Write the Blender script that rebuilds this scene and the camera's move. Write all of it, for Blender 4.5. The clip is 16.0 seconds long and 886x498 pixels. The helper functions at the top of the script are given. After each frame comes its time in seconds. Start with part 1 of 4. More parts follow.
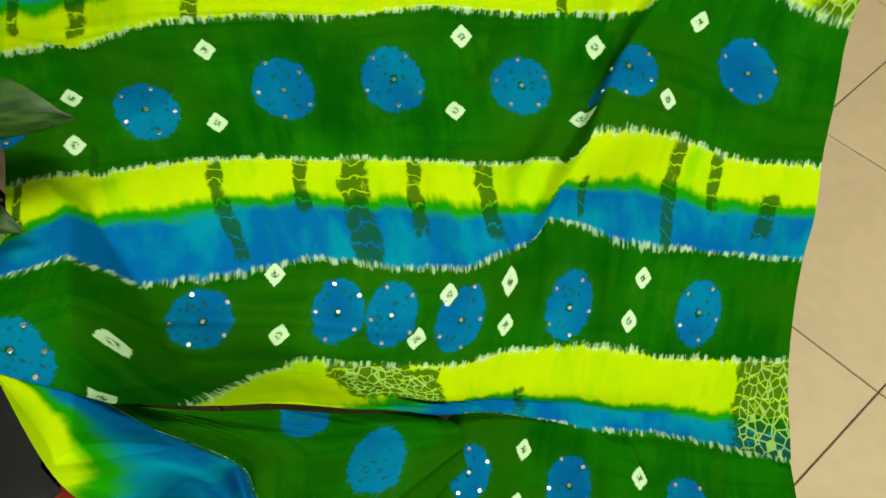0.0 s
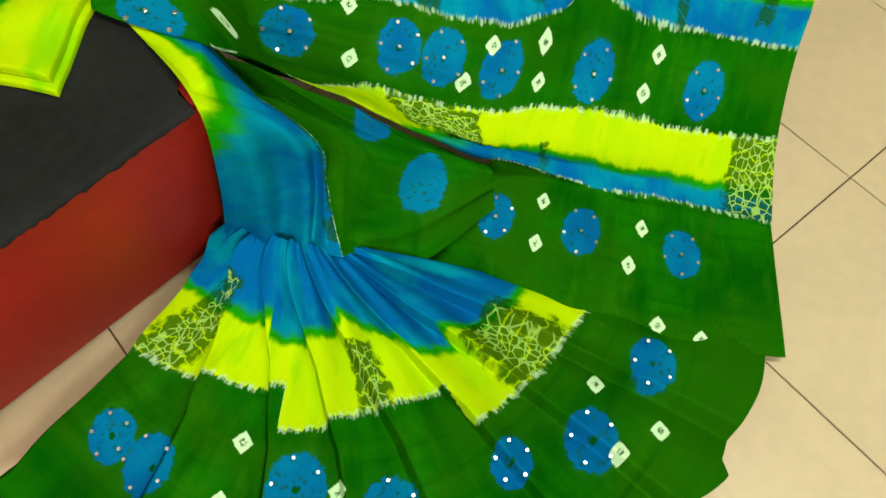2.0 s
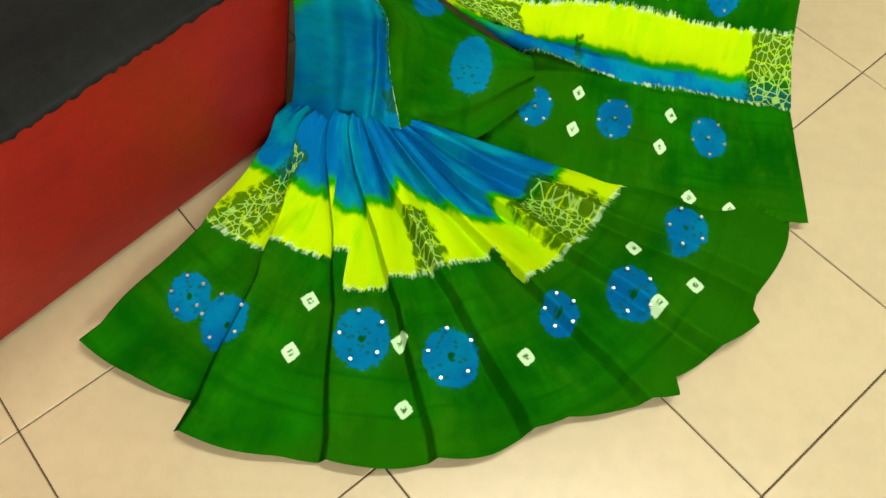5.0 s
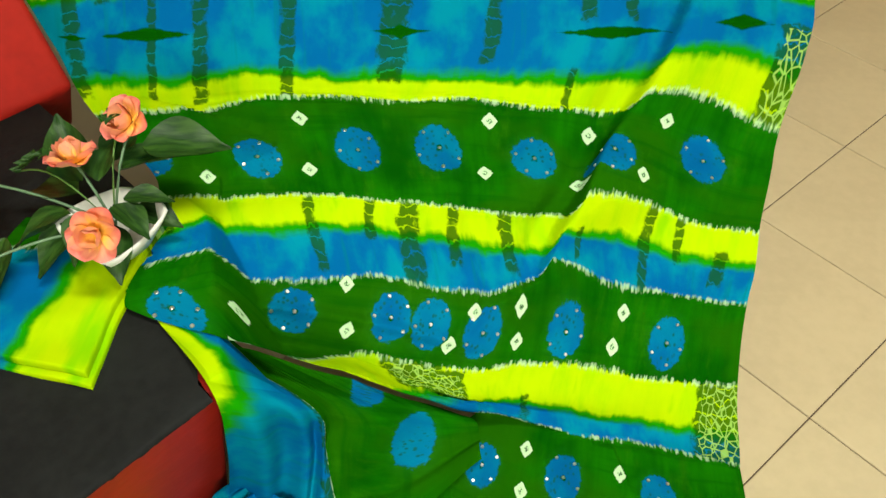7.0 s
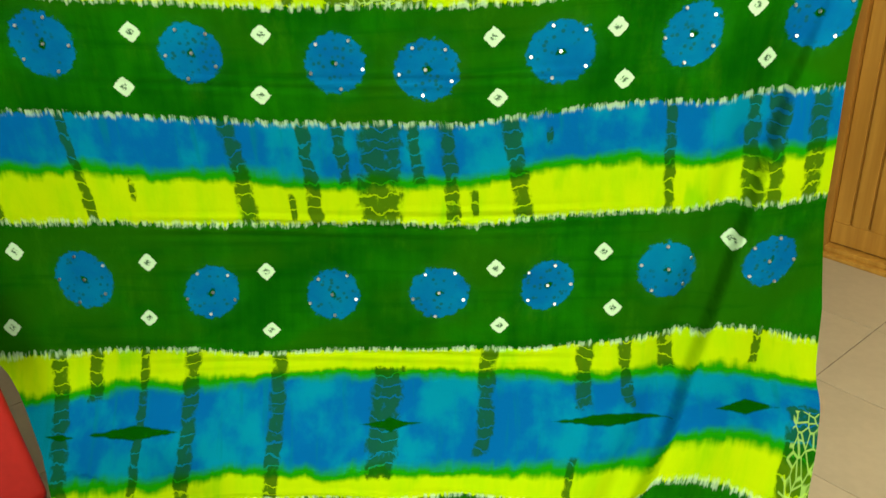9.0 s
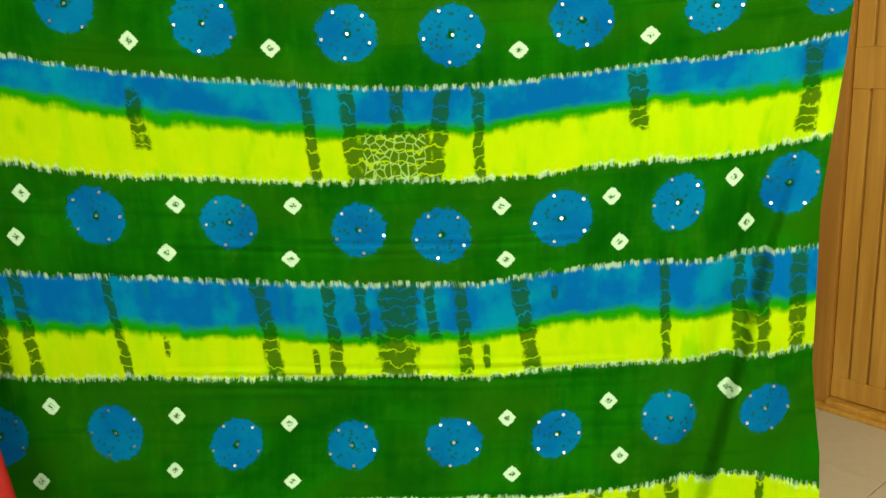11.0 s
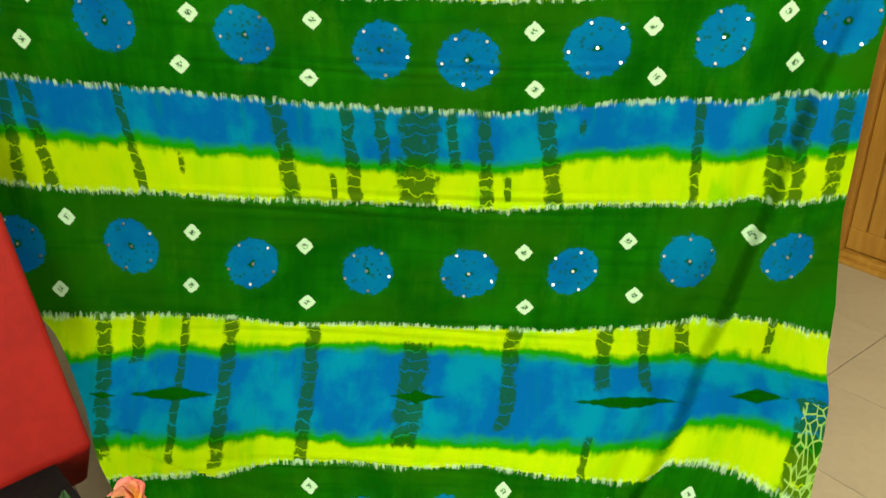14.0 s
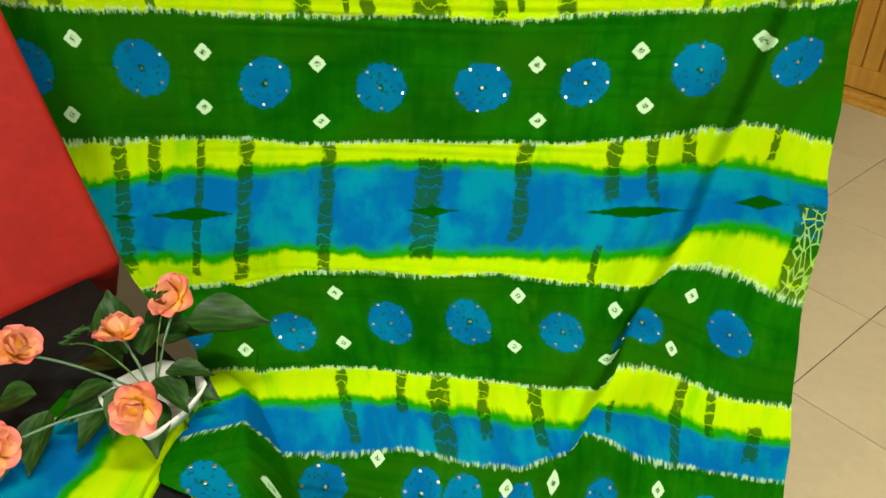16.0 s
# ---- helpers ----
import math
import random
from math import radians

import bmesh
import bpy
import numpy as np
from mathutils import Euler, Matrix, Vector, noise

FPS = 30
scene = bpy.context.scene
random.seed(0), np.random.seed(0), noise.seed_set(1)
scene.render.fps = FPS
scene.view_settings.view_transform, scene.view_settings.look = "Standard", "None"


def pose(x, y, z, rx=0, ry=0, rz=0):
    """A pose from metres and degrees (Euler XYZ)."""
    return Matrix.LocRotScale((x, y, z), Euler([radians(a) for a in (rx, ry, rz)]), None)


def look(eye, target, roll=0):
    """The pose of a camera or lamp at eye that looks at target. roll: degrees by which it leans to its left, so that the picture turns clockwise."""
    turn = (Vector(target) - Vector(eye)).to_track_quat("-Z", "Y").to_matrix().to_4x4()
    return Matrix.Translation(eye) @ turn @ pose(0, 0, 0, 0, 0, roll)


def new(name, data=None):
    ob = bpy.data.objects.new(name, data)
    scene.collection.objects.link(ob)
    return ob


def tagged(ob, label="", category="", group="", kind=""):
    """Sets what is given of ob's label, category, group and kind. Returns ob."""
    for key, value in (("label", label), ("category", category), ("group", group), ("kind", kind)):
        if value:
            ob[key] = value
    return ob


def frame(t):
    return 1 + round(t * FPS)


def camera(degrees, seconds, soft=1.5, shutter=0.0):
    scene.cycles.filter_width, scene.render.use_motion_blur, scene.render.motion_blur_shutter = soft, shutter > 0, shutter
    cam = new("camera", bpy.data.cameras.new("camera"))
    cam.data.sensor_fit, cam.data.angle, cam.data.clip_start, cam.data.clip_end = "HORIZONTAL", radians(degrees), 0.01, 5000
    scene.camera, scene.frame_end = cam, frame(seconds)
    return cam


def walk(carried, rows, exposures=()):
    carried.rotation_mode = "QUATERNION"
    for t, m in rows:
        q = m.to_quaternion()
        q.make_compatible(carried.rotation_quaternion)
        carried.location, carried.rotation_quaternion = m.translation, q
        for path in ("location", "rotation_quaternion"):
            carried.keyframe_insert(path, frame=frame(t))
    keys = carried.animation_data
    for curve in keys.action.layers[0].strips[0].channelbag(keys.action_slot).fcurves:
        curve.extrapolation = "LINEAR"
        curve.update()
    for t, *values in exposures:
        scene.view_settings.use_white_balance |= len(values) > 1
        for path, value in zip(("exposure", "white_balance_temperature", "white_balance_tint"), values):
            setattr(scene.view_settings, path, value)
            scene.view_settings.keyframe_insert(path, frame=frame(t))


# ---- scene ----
cam = camera(57.3, 16.0)
PATH = [
    (0, (0.121, -0.419, 0.932), (-0.05, 0.672, -0.736), -6.2),
    (0.5, (0.125, -0.471, 0.965), (-0.085, 0.552, -0.741), -8.8),
    (1, (0.092, -0.581, 0.951), (-0.083, 0.45, -0.755), -9.3),
    (1.5, (0.069, -0.631, 0.935), (-0.031, 0.419, -0.765), -3.9),
    (2, (0.067, -0.678, 0.933), (-0.035, 0.28, -0.82), -0.3),
    (2.5, (0.016, -0.737, 0.934), (-0.06, 0.184, -0.84), -1.1),
    (3, (-0.02, -0.793, 0.926), (-0.073, 0.143, -0.841), 0.0),
    (3.2, (-0.028, -0.806, 0.927), (-0.084, 0.134, -0.838), 0.6),
    (3.5, (-0.003, -0.812, 0.935), (-0.103, 0.113, -0.836), -1.4),
    (4, (0.004, -0.831, 0.929), (-0.096, 0.099, -0.838), -1.3),
    (4.5, (0.015, -0.856, 0.922), (-0.087, 0.092, -0.836), -1.1),
    (5, (0.022, -0.874, 0.917), (-0.08, 0.113, -0.819), -0.9),
    (5.3, (0.012, -0.861, 0.924), (-0.072, 0.141, -0.805), -0.1),
    (5.5, (-0.007, -0.85, 0.933), (-0.051, 0.228, -0.752), 1.1),
    (6, (-0.008, -0.839, 0.968), (-0.041, 0.442, -0.568), 0.2),
    (6.5, (0.003, -0.791, 0.987), (-0.016, 0.563, -0.485), 0.3),
    (7, (0.066, -0.669, 1.059), (-0.039, 0.678, -0.416), -0.1),
    (7.5, (0.08, -0.677, 1.047), (-0.016, 0.837, -0.257), -1.2),
    (8, (0.079, -0.688, 1.054), (-0.006, 0.962, -0.072), -2.3),
    (8.5, (0.09, -0.672, 1.084), (-0.054, 1.087, 0.144), -3.3),
    (9, (0.118, -0.557, 1.126), (-0.092, 1.228, 0.247), -2.9),
    (9.5, (0.106, -0.553, 1.189), (-0.08, 1.234, 0.313), -2.6),
    (10, (0.091, -0.539, 1.217), (-0.078, 1.243, 0.327), -3.7),
    (10.2, (0.09, -0.537, 1.221), (-0.098, 1.264, 0.372), -3.8),
    (10.5, (0.107, -0.646, 1.139), (-0.091, 1.267, 0.588), -2.8),
    (11, (0.11, -0.645, 1.15), (-0.098, 1.278, 0.643), -3.2),
    (11.5, (0.113, -0.644, 1.159), (-0.097, 1.284, 0.672), -3.5),
    (12, (0.115, -0.643, 1.165), (-0.095, 1.287, 0.684), -3.6),
    (12.3, (0.178, -0.576, 1.158), (-0.17, 1.313, 0.601), -5.6),
    (12.5, (0.175, -0.586, 1.149), (-0.178, 1.294, 0.566), -5.5),
    (13, (0.131, -0.619, 1.14), (-0.166, 1.219, 0.411), -4.0),
    (13.5, (0.112, -0.615, 1.131), (-0.154, 1.186, 0.303), -2.0),
    (14, (0.097, -0.614, 1.137), (-0.142, 1.159, 0.243), -0.7),
    (14.5, (0.073, -0.652, 1.11), (-0.126, 1.111, 0.186), -0.3),
    (15, (0.063, -0.657, 1.109), (-0.139, 1.037, 0.066), -1.3),
    (15.5, (0.06, -0.671, 1.1), (-0.132, 0.982, -0.01), -1.3),
    (16, (0.054, -0.682, 1.083), (-0.123, 0.931, -0.087), -1.1),
]
EXPOSURES = [(0, 0.05), (2, 0.2), (3.2, 0.22), (5.3, 0.3), (6, 0.35), (7, 0.3), (9, 0.15), (10, 0.1), (12.5, 0.27), (14, 0.16), (16, 0.16)]
walk(cam, [(t, look(eye, target, roll)) for t, eye, target, roll in PATH], EXPOSURES)

# ---------------------------------------------------------------- world and light
world = bpy.data.worlds.new("world")
scene.world = world
world.use_nodes = True
world.node_tree.nodes["Background"].inputs["Color"].default_value = (0.9, 0.95, 1.0, 1)
world.node_tree.nodes["Background"].inputs["Strength"].default_value = 0.25


def area(name, eye, target, size_x, size_y, watts, colour):
    data = bpy.data.lights.new(name, "AREA")
    data.shape, data.size, data.size_y, data.energy, data.color = "RECTANGLE", size_x, size_y, watts, colour
    ob = new(name, data)
    ob.matrix_world = look(eye, target)
    return ob


# assumed overhead source, never in view, for the soft room light
area("unseen_tube_lamp", (0.5, -0.5, 2.70), (0.5, -0.5, 0), 1.2, 0.16, 46, (1.0, 0.96, 0.88))
# fill lamp added behind the camera to brighten hanging cloth and sofa front
area("unseen_tube_lamp", (0.5, -3.545, 2.15), (0.5, 0.0, 1.2), 1.2, 0.16, 110, (1.0, 0.97, 0.90))


# ---------------------------------------------------------------- materials
class Nodes:
    """A short way to write node trees."""

    def __init__(self, name):
        self.mat = bpy.data.materials.new(name)
        self.mat.use_nodes = True
        self.tree = self.mat.node_tree
        self.bsdf = self.tree.nodes["Principled BSDF"]

    def put(self, kind, **values):
        node = self.tree.nodes.new(kind)
        for key, value in values.items():
            if key == "operation":
                node.operation = value
            elif key == "data_type":
                node.data_type = value
            elif key == "attribute_name":
                node.attribute_name = value
            elif key == "feature":
                node.feature = value
        return node

    def link(self, a, b):
        self.tree.links.new(a, b)

    def feed(self, socket, value):
        if isinstance(value, (int, float)):
            socket.default_value = value
        elif isinstance(value, tuple):
            socket.default_value = (*value, 1) if len(value) == 3 and len(socket.default_value) == 4 else value
        else:
            self.link(value, socket)

    def math(self, op, a, b=0.0, clamp=False):
        n = self.put("ShaderNodeMath", operation=op)
        n.use_clamp = clamp
        self.feed(n.inputs[0], a)
        self.feed(n.inputs[1], b)
        return n.outputs[0]

    def mix(self, fac, a, b):
        n = self.put("ShaderNodeMix", data_type="RGBA")
        self.feed(n.inputs["Factor"], fac)
        self.feed(n.inputs[6], a)
        self.feed(n.inputs[7], b)
        return n.outputs[2]

    def step(self, x, lo, hi):
        n = self.put("ShaderNodeMapRange")
        n.interpolation_type = "SMOOTHSTEP"
        self.feed(n.inputs[0], x)
        n.inputs[1].default_value, n.inputs[2].default_value = lo, hi
        return n.outputs[0]

    def attr(self, name):
        return self.put("ShaderNodeAttribute", attribute_name=name).outputs["Fac"]

    def coords(self, kind, scale):
        if kind == "UV":
            src = self.put("ShaderNodeUVMap").outputs[0]
        else:
            src = self.put("ShaderNodeTexCoord").outputs[kind]
        m = self.put("ShaderNodeMapping")
        m.inputs["Scale"].default_value = scale
        self.link(src, m.inputs[0])
        return m.outputs[0]

    def noise(self, vec, scale=1.0, detail=3.0, rough=0.55):
        n = self.put("ShaderNodeTexNoise")
        self.link(vec, n.inputs["Vector"])
        n.inputs["Scale"].default_value, n.inputs["Detail"].default_value = scale, detail
        n.inputs["Roughness"].default_value = rough
        return n.outputs[0]

    def voronoi(self, vec, scale=1.0, feature="DISTANCE_TO_EDGE"):
        n = self.put("ShaderNodeTexVoronoi", feature=feature)
        self.link(vec, n.inputs["Vector"])
        n.inputs["Scale"].default_value = scale
        return n.outputs[0]

    def bump(self, height, strength, distance):
        n = self.put("ShaderNodeBump")
        n.inputs["Strength"].default_value, n.inputs["Distance"].default_value = strength, distance
        self.link(height, n.inputs["Height"])
        self.link(n.outputs[0], self.bsdf.inputs["Normal"])

    def finish(self, colour=None, rough=0.6, metal=0.0):
        if colour is not None:
            self.feed(self.bsdf.inputs["Base Color"], colour)
        self.feed(self.bsdf.inputs["Roughness"], rough)
        self.bsdf.inputs["Metallic"].default_value = metal
        return self.mat


def plain(name, colour, rough=0.6, metal=0.0, vary=0.12, scale=18.0, bump=0.15, gloss=0.5):
    n = Nodes(name)
    vec = n.coords("Object", (1, 1, 1))
    a = n.noise(vec, scale, 4)
    b = n.noise(vec, scale * 9, 3)
    t = n.math("ADD", n.math("MULTIPLY", a, 0.6), n.math("MULTIPLY", b, 0.4))
    dark = tuple(c * (1 - vary) for c in colour)
    light = tuple(min(1, c * (1 + vary)) for c in colour)
    col = n.mix(n.step(t, 0.35, 0.65), dark, light)
    if bump:
        n.bump(b, bump, 0.002)
    n.bsdf.inputs["Specular IOR Level"].default_value = gloss
    return n.finish(col, rough, metal)


GREEN, DEEP = (0.006, 0.122, 0.0006), (0.0015, 0.066, 0.0006)
YELLOW, BLUE, SKY = (0.38, 0.57, 0.001), (0.0008, 0.105, 0.29), (0.0008, 0.205, 0.29)
MEET, WHITE = (0.008, 0.24, 0.001), (0.46, 0.70, 0.38)


def dyed_cotton():
    n = Nodes("tie_dyed_cotton")
    teeth = n.noise(n.coords("UV", (150, 14, 1)), 1.0, 3)
    soft = n.noise(n.coords("UV", (14, 22, 1)), 1.0, 4)
    streak = n.noise(n.coords("UV", (60, 5, 1)), 1.0, 3)
    cloud = n.noise(n.coords("UV", (9, 9, 1)), 1.0, 4)
    fine = n.noise(n.coords("UV", (260, 260, 1)), 1.0, 2)
    # yellow to blue, over a narrow green meeting line
    edge = n.math("ADD", n.attr("blue_side"), n.math("MULTIPLY", n.math("SUBTRACT", n.math("ADD", n.math("MULTIPLY", soft, 0.6), n.math("MULTIPLY", streak, 0.4)), 0.5), 0.050))
    yel = n.mix(n.step(n.noise(n.coords("UV", (34, 9, 1)), 1.0, 4), 0.36, 0.78), YELLOW, (0.28, 0.54, 0.001))
    blu = n.mix(n.step(n.noise(n.coords("UV", (11, 8, 1)), 1.0, 5), 0.44, 0.62), BLUE, SKY)
    yel = n.mix(n.math("MULTIPLY", n.step(n.noise(n.coords("UV", (22, 7, 1)), 1.0, 3), 0.55, 0.72), 0.55), yel, (0.10, 0.45, 0.001))
    blu = n.mix(n.math("MULTIPLY", n.step(streak, 0.56, 0.74), 0.5), blu, (0.001, 0.16, 0.16))
    col = n.mix(n.step(edge, -0.016, -0.004), yel, MEET)
    col = n.mix(n.step(edge, -0.001, 0.014), col, blu)
    knots = n.attr("tied")
    # tied columns: smoky dark bodies crossed by pale arcs
    sep = n.put("ShaderNodeSeparateXYZ")
    n.link(n.coords("UV", (1, 1, 1)), sep.inputs[0])
    rough_edge = n.math("SUBTRACT", n.noise(n.coords("UV", (75, 48, 1)), 1.0, 5), 0.5)
    body = n.step(n.math("ADD", n.math("MINIMUM", knots, 0.66), n.math("MULTIPLY", rough_edge, 1.7)), 0.14, 0.52)
    body = n.math("MULTIPLY", body, n.step(knots, 0.03, 0.22))
    arc = n.math("SINE", n.math("ADD", n.math("MULTIPLY", sep.outputs[1], 330.0), n.math("MULTIPLY", n.noise(n.coords("UV", (32, 26, 1)), 1.0, 3), 16.0)))
    col = n.mix(n.math("MULTIPLY", body, n.math("SUBTRACT", 0.86, n.math("MULTIPLY", n.step(arc, 0.86, 0.97), 0.6))), col, (0.006, 0.070, 0.002))
    # knotted nets: dark cells between pale threads
    net = n.voronoi(n.coords("UV", (88, 70, 1)), 1.0)
    meshed = n.step(knots, 0.68, 0.76)
    col = n.mix(n.math("MULTIPLY", meshed, n.math("MULTIPLY", n.math("SUBTRACT", 1.0, n.step(net, 0.02, 0.10)), 0.7)), col, (0.32, 0.56, 0.10))
    # dark lens-shaped stains
    col = n.mix(n.step(n.math("ADD", n.attr("stain"), n.math("MULTIPLY", n.math("SUBTRACT", streak, 0.5), 0.6)), 0.35, 0.60), col, DEEP)
    # green ground with a pale feathered edge
    rim = n.math("ADD", n.attr("ground_side"), n.math("MULTIPLY", n.math("SUBTRACT", n.math("ADD", n.math("MULTIPLY", teeth, 0.70), n.math("MULTIPLY", soft, 0.50)), 0.6), 0.024))
    grn = n.mix(n.step(n.math("ADD", n.math("MULTIPLY", cloud, 0.7), n.math("MULTIPLY", streak, 0.3)), 0.36, 0.66), DEEP, GREEN)
    wide = n.noise(n.coords("UV", (3.2, 5.5, 1)), 1.0, 4)
    grn = n.mix(n.math("MULTIPLY", n.step(wide, 0.44, 0.60), 0.85), grn, (0.011, 0.092, 0.0006))
    grn = n.mix(n.math("MULTIPLY", n.step(n.noise(n.coords("UV", (18, 8, 1)), 1.0, 5, 0.7), 0.52, 0.74), 0.5), grn, (0.022, 0.138, 0.002))
    # shade of fine creases, painted into the green as darker cross streaks
    crease_shade = n.noise(n.coords("UV", (3, 60, 1)), 1.0, 4)
    grn = n.mix(n.math("MULTIPLY", n.step(crease_shade, 0.50, 0.72), 0.6), grn, DEEP)
    pale = n.math("MULTIPLY", n.step(rim, -0.008, -0.002), n.math("SUBTRACT", 1.0, n.step(rim, 0.001, 0.004)))
    col = n.mix(n.step(rim, -0.004, 0.000), col, grn)
    col = n.mix(n.math("MULTIPLY", pale, n.math("MULTIPLY", n.step(n.noise(n.coords("UV", (170, 24, 1)), 1.0, 3), 0.42, 0.62), 0.62)), col, WHITE)
    # round spots
    ring = n.math("ADD", n.attr("spot"), n.math("MULTIPLY", n.math("SUBTRACT", n.noise(n.coords("UV", (120, 120, 1)), 1.0, 3), 0.5), 0.42))
    fleck = n.voronoi(n.coords("UV", (120, 120, 1)), 1.0, "F1")
    disc = n.mix(n.step(cloud, 0.3, 0.7), (0.001, 0.092, 0.255), (0.001, 0.165, 0.28))
    halo = n.math("SUBTRACT", 1.0, n.step(ring, 0.98, 1.45))
    col = n.mix(n.math("MULTIPLY", halo, 0.14), col, (0.010, 0.150, 0.015))
    col = n.mix(n.math("SUBTRACT", 1.0, n.step(ring, 0.93, 1.03)), col, disc)
    speck = n.math("MULTIPLY", n.math("SUBTRACT", 1.0, n.step(fleck, 0.18, 0.40)), n.math("MULTIPLY", n.step(soft, 0.40, 0.52), n.math("SUBTRACT", 1.0, n.step(ring, 0.75, 0.9))))
    col = n.mix(n.math("MULTIPLY", speck, 0.8), col, (0.006, 0.085, 0.06))
    col = n.mix(n.math("SUBTRACT", 1.0, n.step(ring, 0.08, 0.17)), col, DEEP)
    # white tied diamonds with a dark heart
    dia = n.math("ADD", n.attr("diamond"), n.math("MULTIPLY", n.math("SUBTRACT", n.noise(n.coords("UV", (240, 240, 1)), 1.0, 2), 0.5), 0.35))
    col = n.mix(n.math("SUBTRACT", 1.0, n.step(dia, 0.90, 1.06)), col, WHITE)
    col = n.mix(n.math("MULTIPLY", n.math("SUBTRACT", 1.0, n.step(dia, 0.26, 0.52)), n.step(fine, 0.38, 0.56)), col, (0.05, 0.12, 0.05))
    # weave
    n.bump(n.math("ADD", n.math("MULTIPLY", fine, 0.25), n.noise(n.coords("UV", (22, 34, 1)), 1.0, 3)), 0.22, 0.004)
    n.bsdf.inputs["Specular IOR Level"].default_value = 0.0
    return n.finish(col, 0.75)


COTTON = dyed_cotton()
RED = plain("red_leatherette", (0.30, 0.012, 0.006), 0.55, vary=0.12, scale=7, bump=0.25, gloss=0.18)
BLACK = plain("black_leatherette", (0.007, 0.008, 0.007), 0.75, vary=0.35, scale=9, bump=0.5, gloss=0.15)
TILE = plain("beige_ceramic_tile", (0.47, 0.395, 0.23), 0.32, vary=0.05, scale=5, bump=0.03)
GROUT = plain("dark_grout", (0.10, 0.07, 0.04), 0.9)
WALL = plain("grey_wall_paint", (0.50, 0.51, 0.50), 0.85, vary=0.03)
CEIL = plain("white_ceiling_paint", (0.80, 0.80, 0.78), 0.9, vary=0.02)
GLOW = Nodes("tube_glow")
GLOW.bsdf.inputs["Emission Color"].default_value = (1, 0.96, 0.88, 1)
GLOW.bsdf.inputs["Emission Strength"].default_value = 6.0
GLOW = GLOW.finish((0.9, 0.9, 0.9), 0.5)
STEEL = plain("mirror_sequin", (0.62, 0.66, 0.60), 0.38, 1.0, vary=0.05, bump=0)
POT = plain("white_glazed_ceramic", (0.66, 0.68, 0.58), 0.35, vary=0.05)


def wood(name, a, b):
    n = Nodes(name)
    grain = n.noise(n.coords("Object", (40, 40, 2.2)), 1.0, 5)
    long = n.noise(n.coords("Object", (6, 6, 0.6)), 1.0, 3)
    col = n.mix(n.step(n.math("ADD", n.math("MULTIPLY", grain, 0.6), n.math("MULTIPLY", long, 0.4)), 0.35, 0.65), a, b)
    n.bump(grain, 0.15, 0.002)
    return n.finish(col, 0.38)


OAK = wood("yellow_varnished_wood", (0.40, 0.19, 0.020), (0.56, 0.30, 0.040))
TEAK = wood("brown_varnished_wood", (0.30, 0.13, 0.014), (0.40, 0.19, 0.022))


# ---------------------------------------------------------------- helpers of this scene
def mesh_of(name, bm, material, smooth=False):
    me = bpy.data.meshes.new(name)
    bm.to_mesh(me)
    bm.free()
    me.materials.append(material)
    if smooth:
        me.polygons.foreach_set("use_smooth", [True] * len(me.polygons))
    return me


def part(name, bm, material, parent, label="", smooth=False):
    ob = new(name, mesh_of(name, bm, material, smooth))
    ob.parent = parent
    if label:
        ob["label"] = label
    return ob


def box(x0, x1, y0, y1, z0, z1, bevel=0.0, segments=2):
    bm = bmesh.new()
    bmesh.ops.create_cube(bm, size=1)
    for v in bm.verts:
        v.co = Vector((x0 + (v.co.x + 0.5) * (x1 - x0), y0 + (v.co.y + 0.5) * (y1 - y0), z0 + (v.co.z + 0.5) * (z1 - z0)))
    if bevel:
        bmesh.ops.bevel(bm, geom=bm.edges[:], offset=bevel, segments=segments, profile=0.7, affect="EDGES")
    return bm


def empty(name, m=Matrix()):
    ob = new(name)
    ob.matrix_world = m
    return ob


# ---------------------------------------------------------------- room
TILE_SIDE = 0.30
tile_turn = math.radians(45)
floor = new("floor", mesh_of("floor", box(-3.4, 3.4, -3.6, 3.6, -0.06, -0.003), GROUT))
tagged(floor, "beige square ceramic floor tiles laid on the diagonal", "floor", kind="structure")
DOOR_LINE = Matrix.Translation((1.043, 1.667, 0)) @ pose(0, 0, 0, 0, 0, -45)   # x runs along the door wall, y into it


def wall(name, x0, x1, y0, y1, m=Matrix(), z0=0.0, z1=2.75, label="plain grey painted wall"):
    ob = new(name, mesh_of(name, box(x0, x1, y0, y1, z0, z1), WALL))
    ob.matrix_world = m
    return tagged(ob, label, "wall", kind="structure")


wall("wall_south", -3.4, 3.4, -3.72, -3.6)
wall("wall_west", -3.52, -3.4, -3.72, 3.6)
wall("wall_east", 3.4, 3.52, -3.72, 3.6)
wall("wall_north", -3.4, 3.4, 3.6, 3.72)
wall("wall_door_left", -2.5, -0.135, 0.03, 0.15, DOOR_LINE)
wall("wall_door_right", 0.85, 2.6, 0.03, 0.15, DOOR_LINE)
wall("wall_over_door", -0.135, 0.85, 0.03, 0.15, DOOR_LINE, 2.16, 2.75)
ceiling = new("ceiling", mesh_of("ceiling", box(-3.4, 3.4, -3.6, 3.6, 2.75, 2.85), CEIL))
tagged(ceiling, "plain white ceiling", "ceiling", kind="structure")


# made-up fitting around each added lamp, out of view
def unseen_tube_light(m):
    thing = empty("unseen_tube_light", m)
    part("housing", box(-0.62, 0.62, -0.09, 0.09, 0.012, 0.045, 0.006), CEIL, thing)
    part("diffuser", box(-0.60, 0.60, -0.08, 0.08, 0.004, 0.013, 0.003), GLOW, thing)
    return tagged(thing, "unseen long white tube light with a glowing diffuser", "tube light", "tube lights")


unseen_tube_light(pose(0.5, -0.5, 2.705))
